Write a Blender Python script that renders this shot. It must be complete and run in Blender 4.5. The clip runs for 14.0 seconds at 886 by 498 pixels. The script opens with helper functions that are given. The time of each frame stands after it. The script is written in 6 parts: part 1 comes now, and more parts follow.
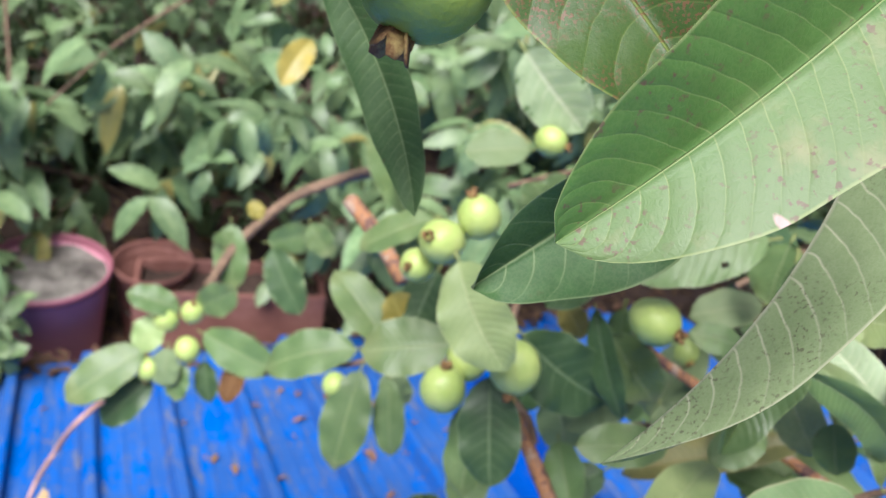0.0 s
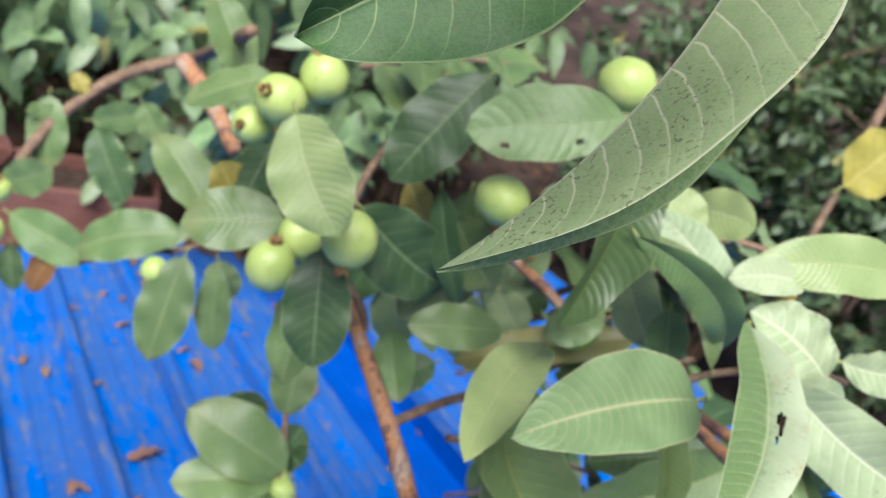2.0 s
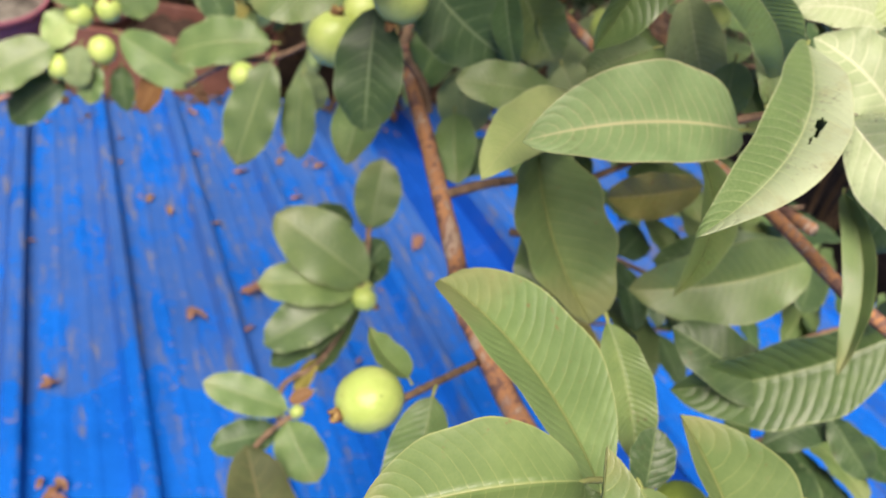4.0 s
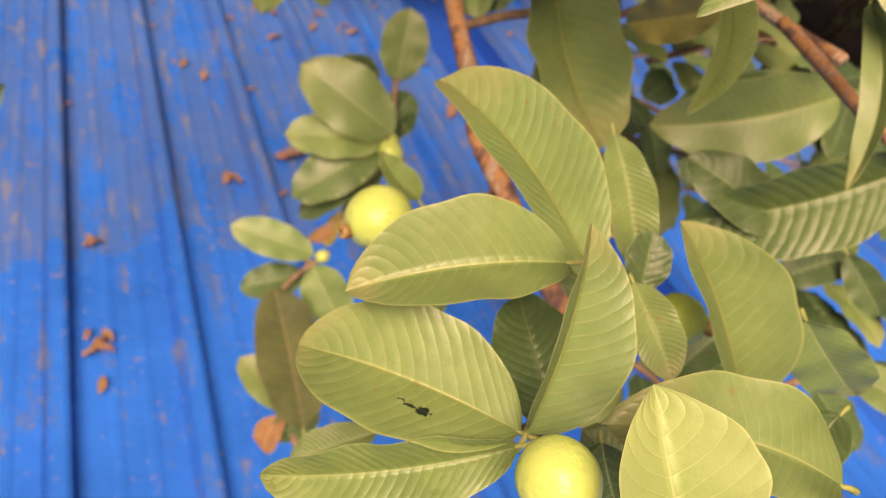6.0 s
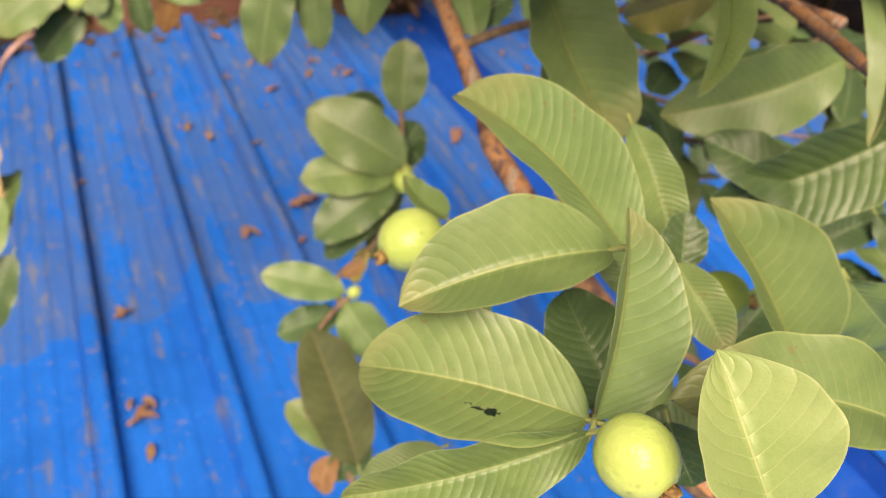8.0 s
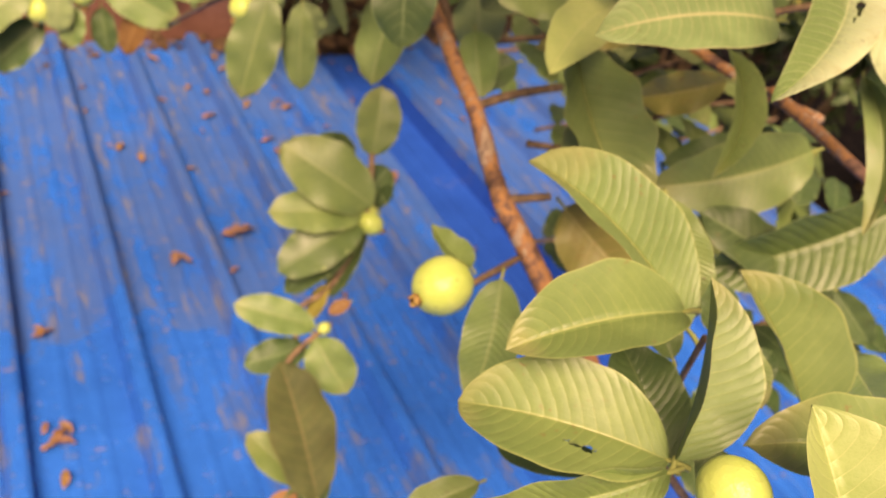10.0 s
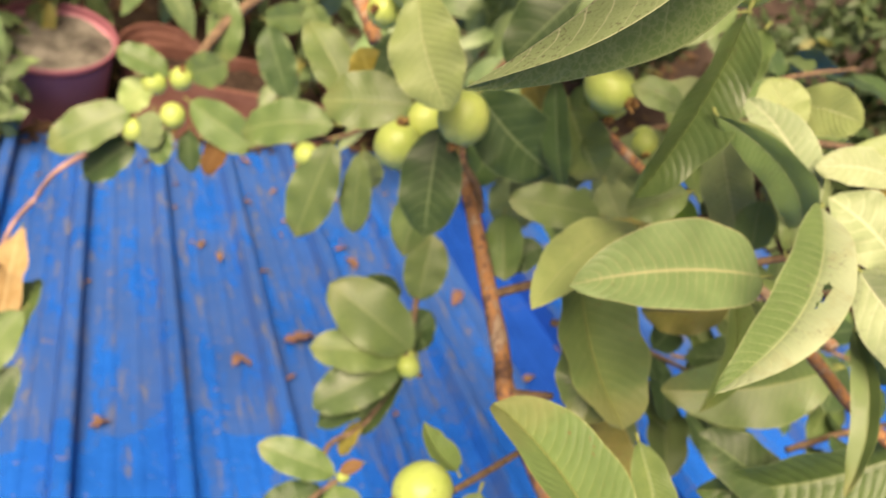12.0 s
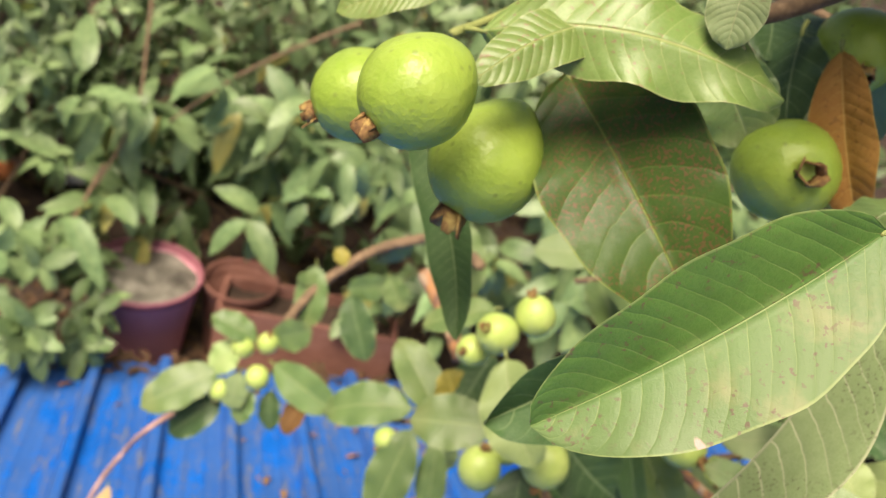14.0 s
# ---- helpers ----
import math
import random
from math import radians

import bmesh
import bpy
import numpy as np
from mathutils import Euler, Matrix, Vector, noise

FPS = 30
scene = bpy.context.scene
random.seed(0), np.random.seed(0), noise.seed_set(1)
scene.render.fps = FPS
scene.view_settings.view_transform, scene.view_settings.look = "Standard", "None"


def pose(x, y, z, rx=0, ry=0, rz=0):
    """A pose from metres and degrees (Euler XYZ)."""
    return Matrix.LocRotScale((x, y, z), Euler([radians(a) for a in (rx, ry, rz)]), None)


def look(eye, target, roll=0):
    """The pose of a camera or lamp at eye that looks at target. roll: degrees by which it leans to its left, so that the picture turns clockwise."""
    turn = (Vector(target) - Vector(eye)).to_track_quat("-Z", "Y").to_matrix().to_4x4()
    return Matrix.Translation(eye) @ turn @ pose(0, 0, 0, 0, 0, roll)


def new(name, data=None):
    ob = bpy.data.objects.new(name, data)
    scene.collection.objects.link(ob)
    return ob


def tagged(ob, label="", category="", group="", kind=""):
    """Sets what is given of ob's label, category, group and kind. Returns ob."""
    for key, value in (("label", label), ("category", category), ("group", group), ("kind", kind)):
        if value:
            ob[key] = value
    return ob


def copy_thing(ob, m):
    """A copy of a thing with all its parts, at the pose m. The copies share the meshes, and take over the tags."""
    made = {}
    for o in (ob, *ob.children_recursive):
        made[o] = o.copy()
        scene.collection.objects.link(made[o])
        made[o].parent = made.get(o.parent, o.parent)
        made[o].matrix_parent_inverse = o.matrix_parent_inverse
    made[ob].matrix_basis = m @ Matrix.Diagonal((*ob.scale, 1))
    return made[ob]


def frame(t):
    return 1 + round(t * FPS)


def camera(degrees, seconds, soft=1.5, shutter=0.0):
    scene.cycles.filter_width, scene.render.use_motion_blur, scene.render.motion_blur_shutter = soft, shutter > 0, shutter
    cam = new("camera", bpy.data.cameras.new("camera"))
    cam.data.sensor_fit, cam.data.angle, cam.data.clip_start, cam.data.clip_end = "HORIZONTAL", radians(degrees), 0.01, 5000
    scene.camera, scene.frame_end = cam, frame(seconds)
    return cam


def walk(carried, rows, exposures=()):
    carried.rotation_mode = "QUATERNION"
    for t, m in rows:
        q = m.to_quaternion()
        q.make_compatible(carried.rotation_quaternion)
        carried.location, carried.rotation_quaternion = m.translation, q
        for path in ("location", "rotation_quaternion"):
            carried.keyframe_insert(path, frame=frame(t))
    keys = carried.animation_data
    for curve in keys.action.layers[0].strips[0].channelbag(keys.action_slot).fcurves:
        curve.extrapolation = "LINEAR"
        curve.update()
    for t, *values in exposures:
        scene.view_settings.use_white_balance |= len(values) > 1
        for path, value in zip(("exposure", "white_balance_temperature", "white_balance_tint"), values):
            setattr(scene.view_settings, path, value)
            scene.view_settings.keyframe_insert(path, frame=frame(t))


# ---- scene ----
cam = camera(56.0, 14.0, soft=1.0)
# a phone lens focused on the near leaves: the distance goes soft
cam.data.dof.use_dof = True
cam.data.dof.focus_distance = 0.18
cam.data.dof.aperture_fstop = 21.0
PATH = [
    (0, (0.0, 0.0, 1.439), (0.766, 1.518, 0.386), 12.0),
    (0.5, (-0.001, 0.0, 1.43), (0.801, 1.484, 0.356), 13.2),
    (1, (0.021, 0.013, 1.414), (1.009, 1.379, 0.338), 17.2),
    (1.5, (0.02, 0.017, 1.417), (1.085, 1.322, 0.338), 21.0),
    (2, (0.024, 0.007, 1.383), (1.108, 1.284, 0.292), 24.0),
    (2.5, (0.064, -0.001, 1.379), (1.059, 1.261, 0.188), 21.4),
    (3, (0.069, -0.018, 1.353), (0.944, 1.236, 0.063), 21.0),
    (3.2, (0.063, -0.029, 1.342), (0.932, 1.223, 0.047), 22.4),
    (5.3, (0.078, -0.062, 1.33), (0.786, 0.993, -0.215), 22.4),
    (5.5, (0.077, -0.067, 1.326), (0.786, 0.973, -0.228), 22.5),
    (6, (0.079, -0.078, 1.323), (0.793, 0.905, -0.265), 24.5),
    (6.5, (0.079, -0.078, 1.324), (0.793, 0.914, -0.259), 23.0),
    (7, (0.072, -0.086, 1.319), (0.753, 0.971, -0.236), 17.6),
    (7.5, (0.064, -0.088, 1.315), (0.735, 1.011, -0.215), 14.2),
    (7.7, (0.069, -0.085, 1.323), (0.744, 0.979, -0.23), 13.9),
    (9.8, (0.015, -0.081, 1.318), (0.900, 0.902, -0.182), 22.6),
    (10, (-0.002, -0.073, 1.333), (0.899, 0.972, -0.114), 24.3),
    (10.2, (-0.015, -0.060, 1.342), (0.892, 1.064, -0.041), 25.8),
    (10.5, (-0.016, -0.039, 1.353), (0.852, 1.192, 0.038), 25.1),
    (11, (-0.014, -0.044, 1.365), (0.839, 1.242, 0.093), 23.8),
    (11.5, (0.009, -0.052, 1.385), (0.842, 1.236, 0.100), 23.6),
    (12, (0.038, -0.053, 1.396), (0.778, 1.233, 0.054), 22.0),
    (12.5, (0.026, -0.043, 1.394), (0.702, 1.294, 0.069), 22.8),
    (13, (-0.005, -0.028, 1.433), (0.61, 1.45, 0.234), 18.9),
    (13.2, (-0.015, -0.019, 1.445), (0.59, 1.504, 0.299), 18.9),
    (13.5, (-0.009, -0.008, 1.472), (0.592, 1.57, 0.401), 19.3),
    (14, (-0.005, -0.029, 1.497), (0.568, 1.605, 0.498), 16.8),
]
walk(cam, [(t, look(eye, target, roll)) for t, eye, target, roll in PATH],
     [(0, 0.70, 5850, 16), (1.5, 0.71, 5950, 15), (3.2, 0.57, 5550, 13), (5.3, 0.61, 10300, 31), (6.7, 0.60, 10500, 31), (7.7, 0.57, 8450, 18),
      (9.8, 0.65, 10700, 28), (10.5, 0.76, 12700, 33), (11.0, 0.69, 10500, 21), (12.5, 0.68, 9100, 13), (13.1, 0.80, 9000, -3), (13.5, 0.82, 8500, 3), (14, 0.70, 7700, 10)])

# ---- light: a bright overcast day ----
world = bpy.data.worlds.new("sky")
scene.world = world
world.use_nodes = True
wn = world.node_tree
sky = wn.nodes.new("ShaderNodeTexSky")
sky.sky_type = "NISHITA"
sky.sun_disc = False
sky.sun_elevation = radians(58)
sky.sun_rotation = radians(200)
sky.dust_density = 4.0
wn.links.new(sky.outputs[0], wn.nodes["Background"].inputs[0])
wn.nodes["Background"].inputs[1].default_value = 0.078
sun = bpy.data.lights.new("sun", "SUN")
sun.energy, sun.angle, sun.color = 4.7, radians(36), (1.0, 0.94, 0.84)
sun_ob = new("sun", sun)
sun_ob.matrix_world = look((-1.6, -1.2, 5.0), (0.3, 0.6, 0.0))


# ---- materials ----
def material(name, rough=0.6, spec=0.4):
    m = bpy.data.materials.new(name)
    m.use_nodes = True
    b = m.node_tree.nodes["Principled BSDF"]
    b.inputs["Roughness"].default_value = rough
    b.inputs["Specular IOR Level"].default_value = spec
    return m, m.node_tree, b


def math_node(nt, op, a, b=None, clamp=False):
    n = nt.nodes.new("ShaderNodeMath")
    n.operation = op
    n.use_clamp = clamp
    for i, v in enumerate((a, b)):
        if v is None:
            continue
        if isinstance(v, (int, float)):
            n.inputs[i].default_value = v
        else:
            nt.links.new(v, n.inputs[i])
    return n.outputs[0]


def mix_colour(nt, fac, a, b, blend="MIX"):
    n = nt.nodes.new("ShaderNodeMix")
    n.data_type = "RGBA"
    n.blend_type = blend
    for sock, v in ((n.inputs[0], fac), (n.inputs[6], a), (n.inputs[7], b)):
        if isinstance(v, (int, float)):
            sock.default_value = v
        elif isinstance(v, tuple):
            sock.default_value = (*v, 1.0)
        else:
            nt.links.new(v, sock)
    return n.outputs[2]


def ramp(nt, fac, stops):
    n = nt.nodes.new("ShaderNodeValToRGB")
    els = n.color_ramp.elements
    while len(els) < len(stops):
        els.new(0.5)
    for el, (p, c) in zip(els, stops):
        el.position = p
        el.color = (*c, 1.0) if isinstance(c, tuple) else (c, c, c, 1.0)
    nt.links.new(fac, n.inputs[0])
    return n.outputs[0]


def noise_tex(nt, vec, scale, detail=4.0, rough=0.55, shift=None):
    n = nt.nodes.new("ShaderNodeTexNoise")
    n.inputs["Scale"].default_value = scale
    n.inputs["Detail"].default_value = detail
    n.inputs["Roughness"].default_value = rough
    if shift is not None:
        a = nt.nodes.new("ShaderNodeVectorMath")
        a.operation = "ADD"
        nt.links.new(vec, a.inputs[0])
        nt.links.new(shift, a.inputs[1])
        vec = a.outputs[0]
    nt.links.new(vec, n.inputs["Vector"])
    return n.outputs["Fac"]


def bump(nt, height, strength, distance, b):
    n = nt.nodes.new("ShaderNodeBump")
    n.inputs["Strength"].default_value = strength
    n.inputs["Distance"].default_value = distance
    nt.links.new(height, n.inputs["Height"])
    nt.links.new(n.outputs[0], b.inputs["Normal"])


def leaf_material(name, base, dark, vein, specks=0.3, rough=0.42, lit_half=None, vein_w=0.05, glow=0.19, specular=0.5, speck_colour=(0.10, 0.05, 0.03), relief=0.5, island=False, spot=None, speck_cut=0.60, speck_scale=620.0, vary=0.32, pitch=2.7, rib=1.6, mesh=0.15, tip_dry=0.0, side_vein=0.85, net_scale=620.0):
    """A leaf with a midrib and slanting side veins, laid out by its UV: u across from -1 to 1, v along in half widths."""
    m, nt, b = material(name, rough, specular)
    uv = nt.nodes.new("ShaderNodeUVMap")
    uv.uv_map = "leaf"
    sep = nt.nodes.new("ShaderNodeSeparateXYZ")
    nt.links.new(uv.outputs[0], sep.inputs[0])
    u, v = sep.outputs[0], sep.outputs[1]
    au = math_node(nt, "ABSOLUTE", u)
    info = nt.nodes.new("ShaderNodeObjectInfo")
    rnd = info.outputs["Random"]
    if island:
        rnd = nt.nodes.new("ShaderNodeNewGeometry").outputs["Random Per Island"]
    geo = nt.nodes.new("ShaderNodeTexCoord")
    obj = geo.outputs["Object"]
    shift = nt.nodes.new("ShaderNodeCombineXYZ")
    nt.links.new(math_node(nt, "MULTIPLY", rnd, 17.0), shift.inputs[0])
    wob = noise_tex(nt, obj, 60.0, 2.0, shift=shift.outputs[0])
    # side veins, curving forward to the margin
    bend = math_node(nt, "POWER", au, 1.35)
    run = math_node(nt, "SUBTRACT", v, math_node(nt, "MULTIPLY", bend, 0.62))
    run = math_node(nt, "ADD", run, math_node(nt, "MULTIPLY", wob, 0.16))
    saw = math_node(nt, "FRACT", math_node(nt, "MULTIPLY", run, pitch))
    tri = math_node(nt, "ABSOLUTE", math_node(nt, "SUBTRACT", saw, 0.5))      # 0 at the vein
    side = math_node(nt, "SUBTRACT", 1.0, math_node(nt, "DIVIDE", tri, vein_w * 1.5), clamp=True)
    side = math_node(nt, "MULTIPLY", side, math_node(nt, "SUBTRACT", 1.15, au, clamp=True))
    mid = math_node(nt, "SUBTRACT", 1.0, math_node(nt, "DIVIDE", au, vein_w * rib), clamp=True)
    veins = math_node(nt, "MAXIMUM", mid, math_node(nt, "MULTIPLY", side, side_vein))
    pillow = math_node(nt, "MULTIPLY", math_node(nt, "ADD", math_node(nt, "COSINE", math_node(nt, "MULTIPLY", saw, 6.2832)), 1.0), 0.5)
    # fine net between the veins
    vor = nt.nodes.new("ShaderNodeTexVoronoi")
    vor.feature = "DISTANCE_TO_EDGE"
    vor.inputs["Scale"].default_value = net_scale
    jitter = nt.nodes.new("ShaderNodeVectorMath")
    jitter.operation = "MULTIPLY_ADD"
    swirl = nt.nodes.new("ShaderNodeTexNoise")
    swirl.inputs["Scale"].default_value = 500.0
    nt.links.new(obj, swirl.inputs["Vector"])
    nt.links.new(swirl.outputs["Color"], jitter.inputs[0])
    jitter.inputs[1].default_value = (0.0034, 0.0034, 0.0034)
    nt.links.new(obj, jitter.inputs[2])
    nt.links.new(jitter.outputs[0], vor.inputs["Vector"])
    net = math_node(nt, "MULTIPLY", vor.outputs["Distance"], 2.0, clamp=True)
    blot = noise_tex(nt, obj, 28.0, 5.0, 0.6, shift.outputs[0])
    grain = noise_tex(nt, obj, 260.0, 3.0, 0.6, shift.outputs[0])
    col = mix_colour(nt, ramp(nt, blot, [(0.36, 0.0), (0.66, 1.0)]), dark, base)
    hue = nt.nodes.new("ShaderNodeHueSaturation")
    nt.links.new(math_node(nt, "ADD", 0.485, math_node(nt, "MULTIPLY", rnd, 0.03)), hue.inputs["Hue"])
    nt.links.new(math_node(nt, "ADD", 1.01 - 0.5 * vary, math_node(nt, "MULTIPLY", math_node(nt, "FRACT", math_node(nt, "MULTIPLY", rnd, 7.31)), vary)), hue.inputs["Value"])
    nt.links.new(col, hue.inputs["Color"])
    col = mix_colour(nt, math_node(nt, "MULTIPLY", ramp(nt, grain, [(0.35, 0.0), (0.68, 1.0)]), 0.45), hue.outputs[0], dark)
    cells = ramp(nt, vor.outputs["Distance"], [(0.0, 1.0), (0.16, 0.0)])
    col = mix_colour(nt, math_node(nt, "MULTIPLY", cells, mesh), col, vein)
    mottle = noise_tex(nt, obj, 95.0, 4.0, 0.65, shift.outputs[0])
    col = mix_colour(nt, math_node(nt, "MULTIPLY", ramp(nt, mottle, [(0.40, 0.0), (0.68, 1.0)]), 0.42), col, dark)
    # sheen and light on one half of the leaf, put into its colour
    if lit_half:
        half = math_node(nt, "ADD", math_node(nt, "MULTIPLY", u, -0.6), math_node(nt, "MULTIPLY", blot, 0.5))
        lit_mask = ramp(nt, half, [(0.18, 0.0), (0.36, 0.6), (0.75, 1.0)])
        col = mix_colour(nt, math_node(nt, "MULTIPLY", lit_mask, 0.8), col, lit_half)
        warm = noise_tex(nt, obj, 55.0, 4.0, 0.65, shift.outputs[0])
        col = mix_colour(nt, math_node(nt, "MULTIPLY", ramp(nt, warm, [(0.50, 0.0), (0.68, 0.6)]), lit_mask), col, (0.27, 0.24, 0.12))
    if tip_dry:
        sp_uv = nt.nodes.new("ShaderNodeUVMap")
        sp_uv.uv_map = "span"
        sp_sep = nt.nodes.new("ShaderNodeSeparateXYZ")
        nt.links.new(sp_uv.outputs[0], sp_sep.inputs[0])
        reach = math_node(nt, "ADD", sp_sep.outputs[0], math_node(nt, "MULTIPLY", math_node(nt, "SUBTRACT", blot, 0.5), 0.5))
        reach = math_node(nt, "ADD", reach, math_node(nt, "MULTIPLY", math_node(nt, "FRACT", math_node(nt, "MULTIPLY", rnd, 5.7)), 0.12))
        col = mix_colour(nt, math_node(nt, "MULTIPLY", ramp(nt, reach, [(0.84, 0.0), (1.06, 1.0)]), tip_dry), col, (0.29, 0.27, 0.12))
    col = mix_colour(nt, math_node(nt, "MULTIPLY", veins, 0.80), col, vein)
    # pale rim
    rim = ramp(nt, au, [(0.965, 0.0), (0.985, 1.0)])
    col = mix_colour(nt, math_node(nt, "MULTIPLY", rim, 0.6), col, vein)
    if spot:
        # a torn, bleached wound at the margin
        du = math_node(nt, "DIVIDE", math_node(nt, "SUBTRACT", u, spot[0]), 0.10)
        dv = math_node(nt, "DIVIDE", math_node(nt, "SUBTRACT", v, spot[1]), 0.045)
        far = math_node(nt, "SQRT", math_node(nt, "ADD", math_node(nt, "MULTIPLY", du, du), math_node(nt, "MULTIPLY", dv, dv)))
        far = math_node(nt, "ADD", far, math_node(nt, "MULTIPLY", math_node(nt, "SUBTRACT", mottle, 0.5), 2.2))
        col = mix_colour(nt, ramp(nt, far, [(0.5, 1.0), (1.0, 0.0)]), col, (0.40, 0.29, 0.26))
    if specks:
        sp = noise_tex(nt, obj, speck_scale, 2.0, 0.5, shift.outputs[0])
        patch = noise_tex(nt, obj, 34.0, 3.0, 0.6, shift.outputs[0])
        s = math_node(nt, "MULTIPLY", ramp(nt, sp, [(speck_cut, 0.0), (speck_cut + 0.08, 1.0)]), ramp(nt, patch, [(0.62 - 0.3 * specks, 0.0), (0.74 - 0.3 * specks, 1.0)]))
        col = mix_colour(nt, math_node(nt, "MULTIPLY", s, 0.7), col, speck_colour)
    nt.links.new(col, b.inputs["Base Color"])
    groove = ramp(nt, tri, [(0.0, 0.0), (0.10, 0.7), (0.24, 1.0)])
    pillow = math_node(nt, "ADD", math_node(nt, "MULTIPLY", pillow, 0.45), math_node(nt, "MULTIPLY", groove, 0.5))
    pillow = math_node(nt, "MULTIPLY", pillow, ramp(nt, wob, [(0.36, 0.35), (0.62, 1.0)]))
    h = math_node(nt, "ADD", math_node(nt, "MULTIPLY", pillow, 0.75 * relief), math_node(nt, "MULTIPLY", net, 0.07))
    h = math_node(nt, "ADD", h, math_node(nt, "MULTIPLY", grain, 0.16))
    h = math_node(nt, "SUBTRACT", h, math_node(nt, "MULTIPLY", mid, 0.6))
    bump(nt, h, 0.55, 0.0009, b)
    nt.links.new(math_node(nt, "ADD", rough - 0.1, math_node(nt, "MULTIPLY", blot, 0.2)), b.inputs["Roughness"])
    tr = nt.nodes.new("ShaderNodeBsdfTranslucent")
    nt.links.new(mix_colour(nt, 0.5, col, (0.20, 0.30, 0.04)), tr.inputs[0])
    mx = nt.nodes.new("ShaderNodeMixShader")
    mx.inputs[0].default_value = glow
    nt.links.new(b.outputs[0], mx.inputs[1])
    nt.links.new(tr.outputs[0], mx.inputs[2])
    nt.links.new(mx.outputs[0], nt.nodes["Material Output"].inputs[0])
    return m


